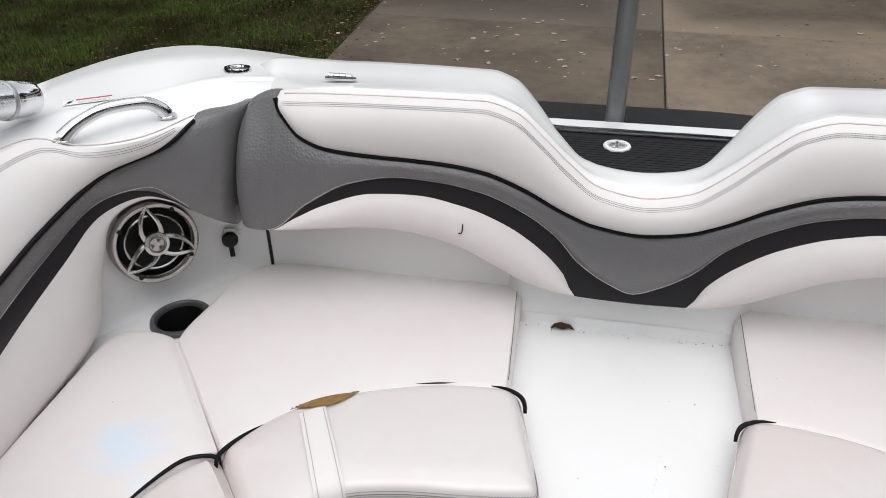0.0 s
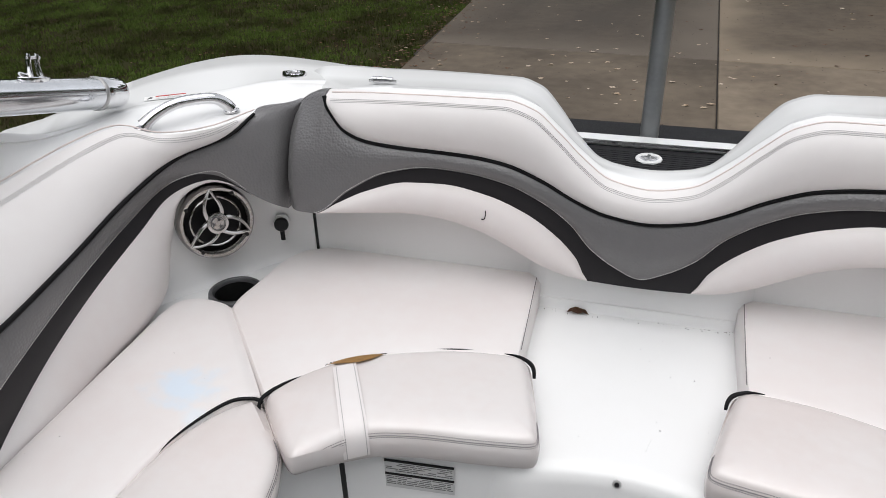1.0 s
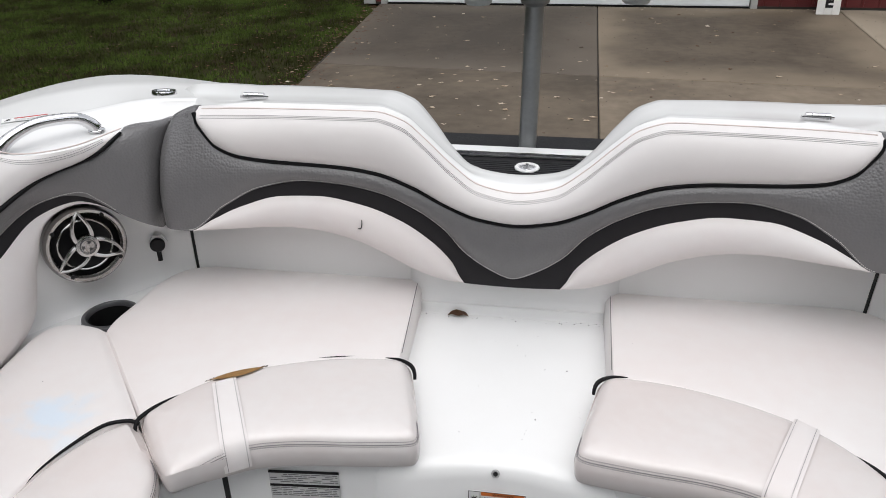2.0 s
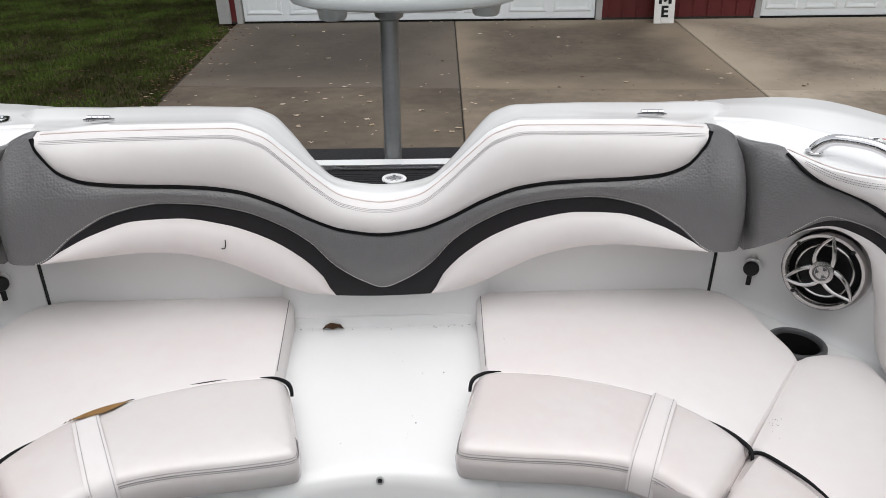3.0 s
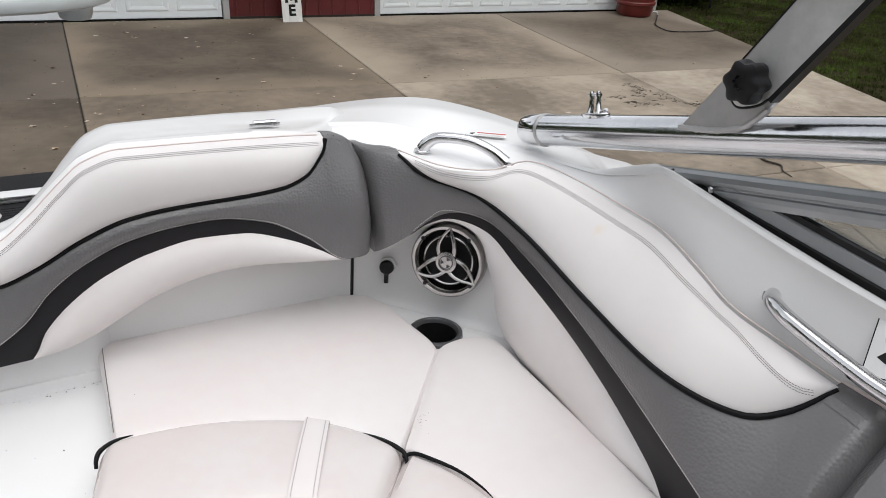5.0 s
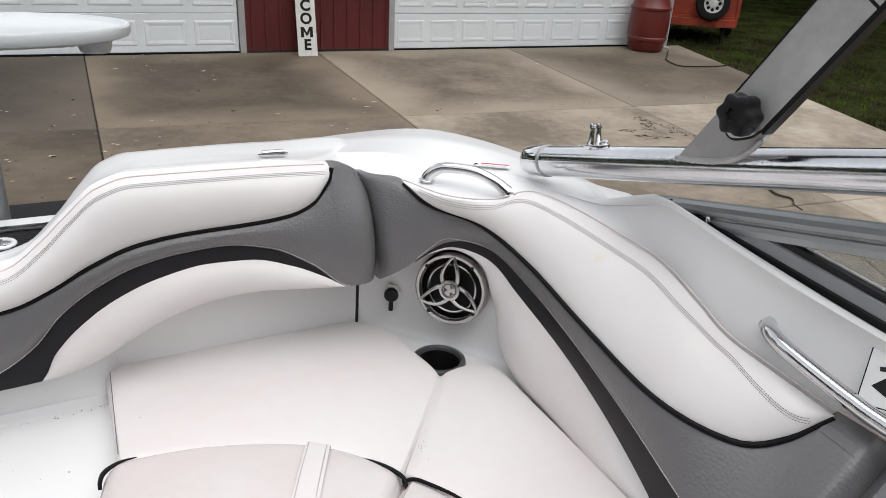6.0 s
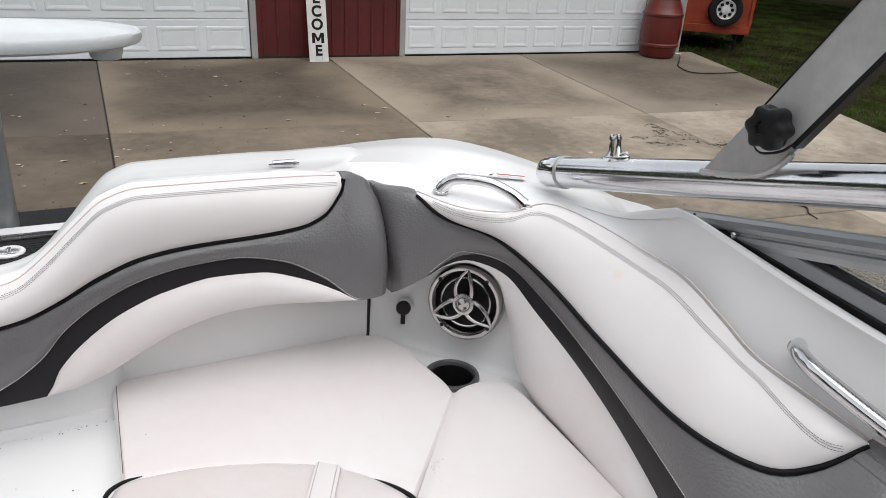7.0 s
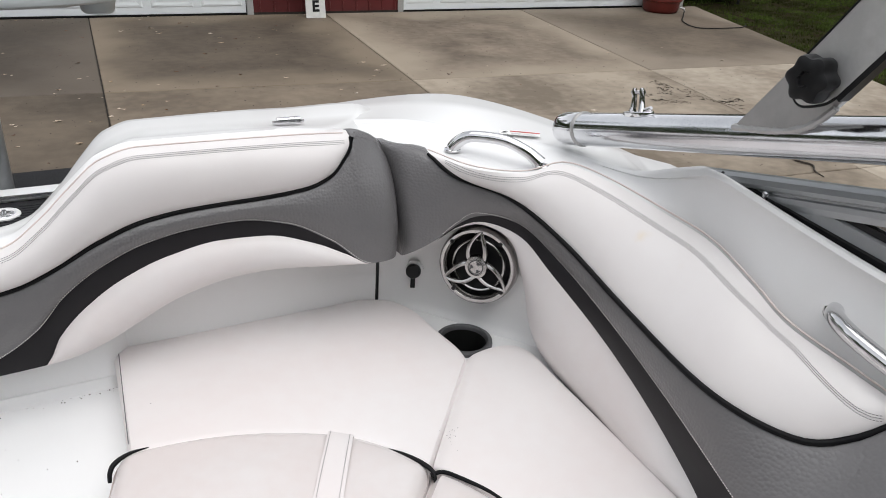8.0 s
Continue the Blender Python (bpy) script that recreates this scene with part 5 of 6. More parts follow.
def build_tower(flip):
    tw = thing("tower_tube", mirrored((1.06, 0.72, 1.77), flip), "polished aluminium wakeboard tower tube with a welded brace plate", "tower", group="tower tubes")
    a, b = V((1.058, 0.728, 1.806)), V((1.098, 0.0, 1.998))
    d = (b - a).normalized()
    sock = [a + d * s for s in (0.0, 0.003, 0.012, 0.055, 0.060)]
    part("end_socket", tube(sock, 0.031, 32, radii=[0.024, 0.029, 0.0315, 0.0325, 0.0315]), CHROME, tw, "polished end socket", flip=flip)
    part("weld", tube([a + d * s for s in (0.056, 0.059, 0.063, 0.066)], 0.032, 32, radii=[0.0315, 0.0335, 0.0335, 0.0312], caps=False), ALU_DULL, tw, flip=flip)
    part("tube", tube([a + d * (0.058 + 0.06 * k) for k in range(19)], 0.031, 32), ALU, tw, "polished aluminium tube", flip=flip)
    # foot plate and arm of the brace, in a plane facing the cockpit
    side = Matrix(((0, 0, -1, 1.076), (0.972, 0, 0, -0.0127), (0, 0.972, 0, 0.0625), (0, 0, 0, 1)))
    foot = [(0.352, 1.918), (0.294, 2.003), (0.262, 2.046), (0.226, 2.054), (0.186, 2.056), (0.174, 2.055), (0.168, 2.050), (0.166, 2.042), (0.204, 1.986), (0.221, 1.966), (0.245, 1.947), (0.290, 1.931)]
    part("foot_plate", plate(foot, 0.010, side @ Matrix.Translation((0, 0, 0.014))), ALU_DULL, tw, "dull aluminium plate", smooth=False, flip=flip)
    bead = spline([side @ V((u, v, 0.023)) for u, v in ((0.354, 1.917), (0.290, 1.930), (0.245, 1.946), (0.221, 1.965), (0.203, 1.987))], 30)
    rnd = random.Random(8)
    part("weld", tube(bead, 0.006, 8, radii=[0.0052 + rnd.uniform(-0.001, 0.0012) for _ in bead]), ALU_DULL, tw, "rough weld bead", flip=flip)
    d2, w2 = V((-0.548, 0.836)), V((0.836, 0.548))
    l0 = V((0.258, 2.042))
    l1, r0 = l0 + d2 * 0.95, l0 - w2 * 0.070 - d2 * 0.002
    r1 = r0 + d2 * 0.95
    low = [(0.268, 2.022), (0.269, 2.002), (0.260, 1.986), (0.248, 1.979), (0.232, 1.982), (0.212, 1.991)]
    part("arm", plate([*low, tuple(r0), tuple(r1), tuple(l1), tuple(l0)], 0.010, side @ Matrix.Translation((0, 0, 0.0245))), ALU_ARM, tw, "flat aluminium arm", smooth=False, flip=flip)
    for q0, q1, e, wide in ((l0, l1, 1, 0.0025), (r0, r1, -1, 0.0075)):
        part("arm_edge", plate([tuple(q0), tuple(q1), tuple(q1 + w2 * e * wide), tuple(q0 + w2 * e * wide)], 0.020, side @ Matrix.Translation((0, 0, 0.0155))), BLACK, tw, "black edge strip", smooth=False, flip=flip)
    part("end_gasket", tube(spline([side @ V((u, v, 0.033)) for u, v in ((0.269, 2.004), *low[2:], tuple(r0))], 24), 0.0022, 6), BLACK, tw, "black end strip", flip=flip)
    j = l0 + d2 * 0.214
    part("arm_joint", plate([tuple(j), tuple(j - w2 * 0.07), tuple(j - w2 * 0.07 + d2 * 0.004), tuple(j + d2 * 0.004)], 0.0112, side @ Matrix.Translation((0, 0, 0.0245))), BLACK, tw, "dark joint across the arm", smooth=False, flip=flip)
    km = side @ Matrix.Translation((0.227, 2.021, 0.0345))
    star = [((0.0295 + 0.0030 * math.cos(6 * t)) * math.cos(t), (0.0295 + 0.0030 * math.cos(6 * t)) * math.sin(t)) for t in [2 * math.pi * k / 72 for k in range(72)]]
    rows = []
    for f, z in ((0.5, 0.0), (0.92, 0.004), (1.0, 0.010), (1.0, 0.026), (0.95, 0.032), (0.78, 0.035), (0.35, 0.035), (0.30, 0.031), (0.02, 0.031)):
        rows.append([km @ V((x * f, y * f, z)) for x, y in star])
    part("knob", grid(rows, loop=True), BLACK, tw, "black lobed plastic knob", flip=flip)
    # canopy hinge bracket on the tube
    cm = facing(a + d * 0.185 + V((0, 0, 0.030)), (0, 0.26, 0.97), (0, 1, 0))
    cm.translation = a + d * 0.185 + V((0, -0.008, 0.0325))
    br = thing("canopy_bracket", mirrored(cm.translation, flip), "chrome forked canopy bracket on the tower tube", "bracket", group="canopy brackets")
    part("base", cushion(oval(0.017, 0.034, 24), -0.004, 0.005, 0.002, 0.001, 48, 0), CHROME, br).data.transform(Matrix.Identity(4))
    br.children[0].data.transform(Matrix.Translation(V(br["origin"])))
    br.children[0].data.transform((FLIP @ cm if flip else cm))
    br.children[0].data.transform(Matrix.Translation(-V(br["origin"])))
    for s in (-1, 1):
        flat = cm @ Matrix.Diagonal((1.7, 1, 1, 1))
        run = spline([V((-0.003, s * 0.0125, 0.0)), V((-0.001, s * 0.0105, 0.012)), V((0.0, s * 0.0092, 0.028)), V((0.0, s * 0.0090, 0.044))], 16)
        part("prong", tube([flat @ p for p in run], 0.005, 12, radii=[0.0064 - 0.0018 * min(1.0, i / 8) - 0.0012 * (max(0, i - 12) / 4) ** 2 for i in range(17)]), CHROME, br, "rounded chrome prong", flip=flip)
    part("foot_scoop", tube(spline([cm @ V((0.0, -0.012, 0.004)), cm @ V((0, -0.022, 0.006)), cm @ V((0, -0.031, 0.011))], 8), 0.006, 12, radii=[0.0065, 0.0066, 0.0066, 0.0064, 0.006, 0.0056, 0.005, 0.0042, 0.003]), CHROME, br, flip=flip)
    part("pin", tube([cm @ V((0, -0.0155, 0.037)), cm @ V((0, 0.0155, 0.037))], 0.0032, 10), CHROME, br, flip=flip)
    part("pin_head", tube([cm @ V((0.0, -0.022, 0.004)), cm @ V((0.0, -0.022, 0.011))], 0.005, 10), CHROME, br, flip=flip)


def rail_between(a, b, prof, n=1):
    """A straight bar of a section given as (across, up) pairs, between two places; across is towards the cockpit."""
    d = (b - a).normalized()
    side = V((-1, 0, 0))
    up = d.cross(side)
    up = up if up.z > 0 else -up
    rows = [[p + side * x + up * y for x, y in prof] for p in [a.lerp(b, k / n) for k in range(n + 1)]]
    bm = bmesh.new()
    vs = [[bm.verts.new(p) for p in r] for r in rows]
    k = len(prof)
    for r, q in zip(vs, vs[1:]):
        for i in range(k):
            bm.faces.new((r[i], r[(i + 1) % k], q[(i + 1) % k], q[i]))
    bm.faces.new(vs[0][::-1])
    bm.faces.new(vs[-1])
    return bm


def build_windshield(flip):
    w = thing("side_windshield", mirrored((1.12, 0.0, 1.80), flip), "grey-framed boat side windshield with a clear pane", "windshield", group="side windshields")
    x = 1.122
    top_a, top_b = V((x, 0.425, 1.807)), V((x, -0.90, 2.111))
    low_a, low_b = V((x, 0.265, 1.829)), V((x, -0.90, 1.717))
    groove = [(0.0, -0.020), (0.013, -0.020), (0.015, -0.010), (0.015, -0.002), (0.011, 0.0), (0.011, 0.004), (0.017, 0.006), (0.020, 0.013), (0.018, 0.021), (0.010, 0.026), (0.0, 0.027), (-0.012, 0.022), (-0.014, 0.0), (-0.012, -0.020)]
    part("top_rail", rail_between(top_a + V((0, 0, -0.010)), top_b, groove), FRAME, w, "grey aluminium top rail", smooth=False, flip=flip)
    flat = [(-0.012, -0.020), (0.012, -0.020), (0.014, -0.015), (0.012, 0.015), (0.008, 0.018), (-0.012, 0.018)]
    part("bottom_rail", rail_between(low_a, low_b, flat), FRAME, w, "grey aluminium bottom rail", smooth=False, flip=flip)
    part("gasket", rail_between(V((x - 0.008, 0.375, 1.829)), V((x - 0.008, -0.9, 1.711)), [(-0.004, -0.010), (0.008, -0.008), (0.009, 0.004), (0.006, 0.006), (-0.004, 0.006)]), BLACK, w, "black rubber gasket", smooth=False, flip=flip)
    part("pane_gasket", rail_between(V((x, 0.177, 1.843)), V((x, -0.9, 1.738)), [(0.0, -0.004), (0.010, -0.004), (0.010, 0.005), (0.0, 0.005)]), BLACK, w, "black rubber gasket", smooth=False, flip=flip)
    bm = bmesh.new()
    q = [bm.verts.new(p) for p in ((x - 0.002, 0.30, 1.832), (x - 0.002, -0.9, 1.72), (x - 0.002, -0.9, 2.10), (x - 0.002, 0.30, 1.836))]
    bm.faces.new(q)
    bmesh.ops.solidify(bm, geom=bm.faces[:], thickness=0.004)
    pane = part("pane", bm, glass, w, "clear tinted pane", smooth=False, flip=flip)
    pane.visible_shadow = False
    part("corner_web", plate([(0.40, 1.812), (0.16, 1.80), (0.172, 1.850), (0.39, 1.818)], 0.012, Matrix(((0, 0, 1, x - 0.006), (1, 0, 0, 0), (0, 1, 0, 0), (0, 0, 0, 1)))), FRAME, w, smooth=False, flip=flip)
    part("screw", lathe([(0.0055, 0.0), (0.0055, 0.002), (0.003, 0.0035), (0, 0.0025)], facing((x - 0.0165, 0.285, 1.829), (-1, 0, 0)), 16), CHROME, w, "steel screw", flip=flip)


def build_coaming_label():
    m = facing((1.0775, -0.075, 1.745), (-0.86, 0, 0.5), (0.2, 0.25, 1))
    lab = thing("coaming_label", (1.0775, -0.075, 1.745), "white safety label with a black outline and pictogram", "label")
    part("sheet", plate(rect(0.075, 0.085), 0.0008, m), WHITE, lab, smooth=False)
    part("border", join(*[plate(q, 0.0011, m) for q in ([(-0.036, 0.040), (0.036, 0.040), (0.036, 0.0415), (-0.036, 0.0415)], [(-0.036, -0.0415), (0.036, -0.0415), (0.036, -0.040), (-0.036, -0.040)], [(-0.0375, -0.040), (-0.036, -0.040), (-0.036, 0.040), (-0.0375, 0.040)], [(0.036, -0.040), (0.0375, -0.040), (0.0375, 0.040), (0.036, 0.040)])]), INK, lab, smooth=False)
    part("pictogram", join(plate([(-0.022, 0.012), (0.0, 0.016), (0.016, 0.030), (0.020, 0.026), (0.004, 0.010), (-0.02, 0.006)], 0.0012, m), plate([(-0.025, -0.015), (-0.010, 0.0), (0.02, -0.02), (0.005, -0.03)], 0.0012, m)), INK, lab, smooth=False)


# ---- yard ----
def slab(us, vs, parent, mat):
    """A concrete slab with chamfered edges; us: its corners, near left first, anticlockwise."""
    g, c = 0.008, 0.008
    u0, a, b, u3 = us
    v0, v1 = vs
    t0, t1 = (0.0 if v0 > -1 else -0.038), (0.0 if v1 > -1 else -0.038)
    lo = [(u0 + g, v0 + g + t0 * (u0 - 1)), (a - g, v0 + g + t0 * (a - 1)), (b - g, v1 - g + t1 * (b - 1)), (u3 + g, v1 - g + t1 * (u3 - 1))]
    bm = bmesh.new()
    bot = [bm.verts.new((x, y, -0.10)) for x, y in lo]
    mid = [bm.verts.new((x, y, -0.008)) for x, y in lo]
    tp = [bm.verts.new((x + (c if i in (0, 3) else -c), y + (c if i in (0, 1) else -c), 0.0)) for i, (x, y) in enumerate(lo)]
    for p, q in ((bot, mid), (mid, tp)):
        for i in range(4):
            bm.faces.new((p[i], p[(i + 1) % 4], q[(i + 1) % 4], q[i]))
    bm.faces.new(tp)
    return part("slab", bm, mat, parent, smooth=False)


def build_ground():
    bm = bmesh.new()
    bmesh.ops.create_grid(bm, x_segments=60, y_segments=60, size=400)
    bm.transform(Matrix.Translation((0, 0, -0.05)))
    solid("ground", bm, SOIL, "dark mown lawn in the shade of trees", "lawn", base=Matrix.Identity(4), kind="structure", smooth=False)
    drive = thing("driveway", (0, 0, 0), "weathered brown-grey concrete driveway in jointed slabs", "driveway", base=YARD, kind="structure")
    lines = ((-2.965, -0.1416), (0.821, -0.0693), (4.442, -0.0072), (8.121, 0.0816))
    vs = [0.0, -4.25, -7.85, -11.4, -15.0, -18.6, -22.2]
    edge = curve([(-24.96, 9.68), (-9.96, 9.48), (-6.24, 10.29), (-3.37, 11.11), (0.1, 12.13)])
    for i in range(len(vs) - 1):
        for j in range(3):
            # the left column has the darkest tone of each row
            mat = (CONCRETE_DARK, CONCRETE_DAMP, CONCRETE)[j] if i == 0 else (CONCRETE_BROWN, CONCRETE_MID, CONCRETE_SOILED)[j]
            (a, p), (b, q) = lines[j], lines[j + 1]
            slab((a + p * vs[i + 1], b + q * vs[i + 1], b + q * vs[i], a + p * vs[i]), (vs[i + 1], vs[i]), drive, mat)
        a, p = lines[0]
        left = [a + p * vs[i + 1] + 0.03, a + p * vs[i] + 0.03]
        bed = bmesh.new()
        lo = [bed.verts.new((*q, -0.02 - 0.003 * i)) for q in ((left[0], vs[i + 1] - 0.4), (edge(vs[i + 1]) - 0.05, vs[i + 1] - 0.4), (edge(vs[i]) - 0.05, vs[i] + (0.4 if i else 0)), (left[1], vs[i] + (0.4 if i else 0)))]
        bed.faces.new(lo)
        part("joint_bed", bed, JOINT, drive, smooth=False)
        a, p = lines[3]
        slab((a + p * vs[i + 1], max(edge(vs[i + 1]), a + p * vs[i + 1] + 0.5), edge(vs[i]), a + p * vs[i]), (vs[i + 1], vs[i]), drive, CONCRETE_STAINED if i == 0 else CONCRETE_PALE)


def garage_door(u0, u1, parent):
    door = part("garage_door", box((u0, 0.06, 0.02), (u1, 0.10, 2.44)), DOORW, parent, "white panelled overhead garage door", smooth=False)
    n, hgt = 8, 0.605
    w = (u1 - u0) / n
    shared = None
    for r in range(4):
        z0, z1 = 0.02 + r * hgt, 0.02 + (r + 1) * hgt
        part("section", box((u0 + 0.004, 0.035, z0 + 0.004), (u1 - 0.004, 0.062, z1 - 0.005), 0.008), DOORW, door, smooth=False)
        for k in range(n):
            a, b = 0.06, w - 0.06
            if shared is None:
                bm = bmesh.new()
                rings = []
                for d, y in ((0, 0.0345), (0.018, 0.026), (0.040, 0.025), (0.085, 0.034), (0.088, 0.031)):
                    rings.append([bm.verts.new(p) for p in ((a + d, y, 0.11 + d), (b - d, y, 0.11 + d), (b - d, y, hgt - 0.11 - d), (a + d, y, hgt - 0.11 - d))])
                for p, q in zip(rings, rings[1:]):
                    for i in range(4):
                        bm.faces.new((p[i], p[(i + 1) % 4], q[(i + 1) % 4], q[i]))
                bm.faces.new(rings[-1])
                shared = finish(bm, "panel", DOORW, False)
            o = new("panel", shared)
            o.parent = door
            o.location = V((u0 + k * w, 0, z0)) - origin_of(parent)
    part("bottom_seal", box((u0, 0.03, 0.0), (u1, 0.08, 0.022)), BLACK, door, smooth=False)


def build_garage():
    g = thing("garage", (4.5, 0.2, 0), "red metal-sided garage with two white overhead doors", "garage", base=YARD)
    high = 3.3
    for u0, u1 in ((-3.25, -2.88), (3.22, 5.78), (10.92, 11.62)):
        wall = part("wall", box((u0, 0.0, 0.03), (u1, 0.25, high)), RED, g, smooth=False)
        part("sill", box((u0, -0.012, 0.0), (u1, 0.25, 0.035)), JOINT, g, smooth=False)
        u = u0 + 0.14
        while u < u1 - 0.05:
            part("rib", box((u, -0.020, 0.04), (u + 0.030, 0.002, high), 0.006), RED, wall, smooth=False)
            u += 0.23
    for u0, u1 in ((-2.88, 3.22), (5.78, 10.92)):
        part("lintel", box((u0, 0.0, 2.46), (u1, 0.25, high)), RED, g, smooth=False)
        for u in (u0, u1):
            part("jamb", box((u - 0.05, -0.022, 0), (u + 0.05, 0.12, 2.5), 0.004), TRIM, g, smooth=False)
        garage_door(u0 + 0.06, u1 - 0.06, g)
    part("corner_trim", box((-3.25, -0.03, 0.0), (-3.03, 0.25, high), 0.006), TRIM, g, smooth=False)
    part("corner_trim", box((11.60, -0.03, 0.0), (11.80, 0.25, high), 0.006), TRIM, g, smooth=False)
    part("body", box((-3.2, 0.26, 0), (11.6, 9, 3.25)), RED, g, smooth=False)
    roof = bmesh.new()
    q = [roof.verts.new(p) for p in ((-3.6, -0.5, 3.2), (12.2, -0.5, 3.2), (12.2, 4.6, 4.7), (-3.6, 4.6, 4.7), (-3.6, 9.5, 3.2), (12.2, 9.5, 3.2))]
    roof.faces.new((q[0], q[1], q[2], q[3]))
    roof.faces.new((q[3], q[2], q[5], q[4]))
    bmesh.ops.solidify(roof, geom=roof.faces[:], thickness=0.1)
    part("roof", roof, TRIM, g, smooth=False)


def build_sign():
    at = V((4.21, -0.40, 0.0))
    s = thing("welcome_sign", at, "tall white wooden porch sign with black letters WELCOME", "sign", base=YARD)
    lean = math.atan2(0.35, 1.75)
    m = Matrix.Translation(at) @ Matrix.Rotation(-lean, 4, "X")
    hgt = 1.64
    for k in range(3):
        part("board", box((-0.16 + 0.107 * k, 0.0, 0.0), (-0.16 + 0.107 * k + 0.105, 0.02, hgt), 0.003, m), SIGNW, s, smooth=False)
    wide = [(0, 0), (0, 1), (0.27, 1), (0.5, 0.46), (0.73, 1), (1, 1), (1, 0), (0.76, 0), (0.76, 0.62), (0.57, 0.18), (0.43, 0.18), (0.24, 0.62), (0.24, 0)]
    for k, ch in enumerate("WELCOME"):
        spot = m @ Matrix.Translation((0, -0.002, 0.175 + 0.207 * (6 - k))) @ Matrix.Rotation(math.pi / 2, 4, "X")
        if ch in "WM":
            turn = 1 if ch == "M" else -1
            part("letter", plate([(0.20 * (x - 0.5), turn * 0.165 * (y - 0.5)) for x, y in wide], 0.003, spot), INK, s, smooth=False)
        else:
            letters(ch, 0.235, spot, INK, s, "letter", 0.002, True, 0.0085)


def build_barrel():
    at = V((10.80, 10.42, 0.0))
    b = thing("rain_barrel", at, "large red-brown plastic barrel beside the garage", "barrel", base=Matrix.Identity(4))
    r = 0.36
    m = Matrix.Translation(at)
    part("body", lathe([(0, 0.0), (r - 0.07, 0.0), (r - 0.045, 0.015), (r - 0.025, 0.06), (r - 0.005, 0.20), (r + 0.025, 0.225), (r + 0.025, 0.265), (r + 0.004, 0.285), (r + 0.022, 0.45), (r + 0.022, 0.62), (r + 0.008, 0.77), (r + 0.028, 0.79), (r + 0.028, 0.83), (r + 0.002, 0.85), (r - 0.03, 0.97), (r - 0.08, 1.07), (r - 0.10, 1.12), (0, 1.12)], m, 40), BARREL, b, "red-brown plastic body")
    part("lid", lathe([(r - 0.09, 1.09), (r - 0.06, 1.11), (r - 0.06, 1.19), (r - 0.08, 1.21), (0, 1.21)], m, 40), BLACK, b, "black lid")
    part("tap", tube([V((11.06, 10.18, 0.09)), V((11.12, 10.12, 0.085)), V((11.13, 10.11, 0.04))], 0.02, 8), ALU_DULL, b)
    pts = spline([V((11.13, 10.11, 0.03)), V((10.75, 9.75, 0.02)), V((10.35, 9.35, 0.02)), V((10.15, 8.85, 0.02)), V((10.45, 8.68, 0.02)), V((11.0, 8.62, 0.02)), V((11.3, 8.75, 0.02))], 60)
    solid("garden_hose", tube(pts, 0.010, 8), TYRE, "thin dark garden hose lying on the concrete", "hose", base=Matrix.Identity(4))


def build_trailer():
    at = V((12.75, 11.05, 0.0))
    t = thing("utility_trailer", at, "rusty orange utility trailer with a spare wheel", "trailer", base=Matrix.Identity(4))
    m = Matrix.Translation(at) @ pose(0, 0, -0.16, 0, 0, -38)
    part("bed", box((-1.3, 0, 0.62), (0.85, 2.6, 0.72), 0.01, m), TRAILER, t, smooth=False)
    part("rear_beam", box((-1.3, -0.06, 0.50), (0.85, 0.0, 0.66), 0.01, m), TRAILER, t, smooth=False)
    part("side_panel", box((-1.3, 0.0, 0.72), (0.85, 0.06, 1.35), 0.01, m), TRAILER, t, smooth=False)
    for x in (-1.28, -0.55, 0.18, 0.83):
        part("post", box((x - 0.03, -0.04, 0.66), (x + 0.03, 0.0, 1.38), 0.005, m), TRAILER, t, smooth=False)
    for x in (-1.3, 0.85):
        part("side_panel", box((x - 0.03, 0.0, 0.72), (x + 0.03, 2.6, 1.35), 0.01, m), TRAILER, t, smooth=False)
    wm = m @ Matrix.Translation((0.28, -0.10, 0.99)) @ Matrix.Rotation(math.pi / 2, 4, "X")
    wheel = part("spare_wheel", lathe([(0.20, -0.08), (0.28, -0.10), (0.335, -0.08), (0.35, 0.0), (0.335, 0.08), (0.28, 0.10), (0.20, 0.08)], wm, 40), TYRE, t, "black tyre")
    part("rim", lathe([(0.205, 0.07), (0.19, 0.085), (0.18, 0.05), (0.12, 0.03), (0.06, 0.06), (0, 0.06)], wm, 32), WHITE, wheel, "white spoked rim")
    for k in range(8):
        a = 2 * math.pi * k / 8
        part("hole", lathe([(0.034, 0.030), (0.034, 0.058), (0, 0.058)], wm @ Matrix.Translation((0.13 * math.cos(a), 0.13 * math.sin(a), 0)), 10), BLACK, wheel)
    for x in (-1.1, 0.62):
        part("jack_leg", tube([m @ V((x, 0.06, 0.16)), m @ V((x, 0.06, 0.6))], 0.03, 8), TYRE, t)
    for x in (-1.42, 0.97):
        part("wheel", lathe([(0.0, -0.08), (0.28, -0.10), (0.34, -0.07), (0.34, 0.07), (0.28, 0.10), (0.0, 0.08)], m @ Matrix.Translation((x, 1.5, 0.50)) @ Matrix.Rotation(math.pi / 2, 4, "Y"), 28), TYRE, t)


def quick(name, verts, faces, mat, label, category):
    me = bpy.data.meshes.new(name)
    me.from_pydata(verts, [], faces)
    me.materials.append(mat)
    ob = new(name, me)
    return tagged(ob, label, category, kind="stuff")


def on_drive(x, y):
    c, s = math.cos(radians(6.6)), math.sin(radians(6.6))
    u, v = x * c - (y - 12.13) * s, x * s + (y - 12.13) * c
    right = 11.9 + 0.26 * v if v > -6.3 else 10.1
    return -2.6 < u < right and v < 0.0, u, v


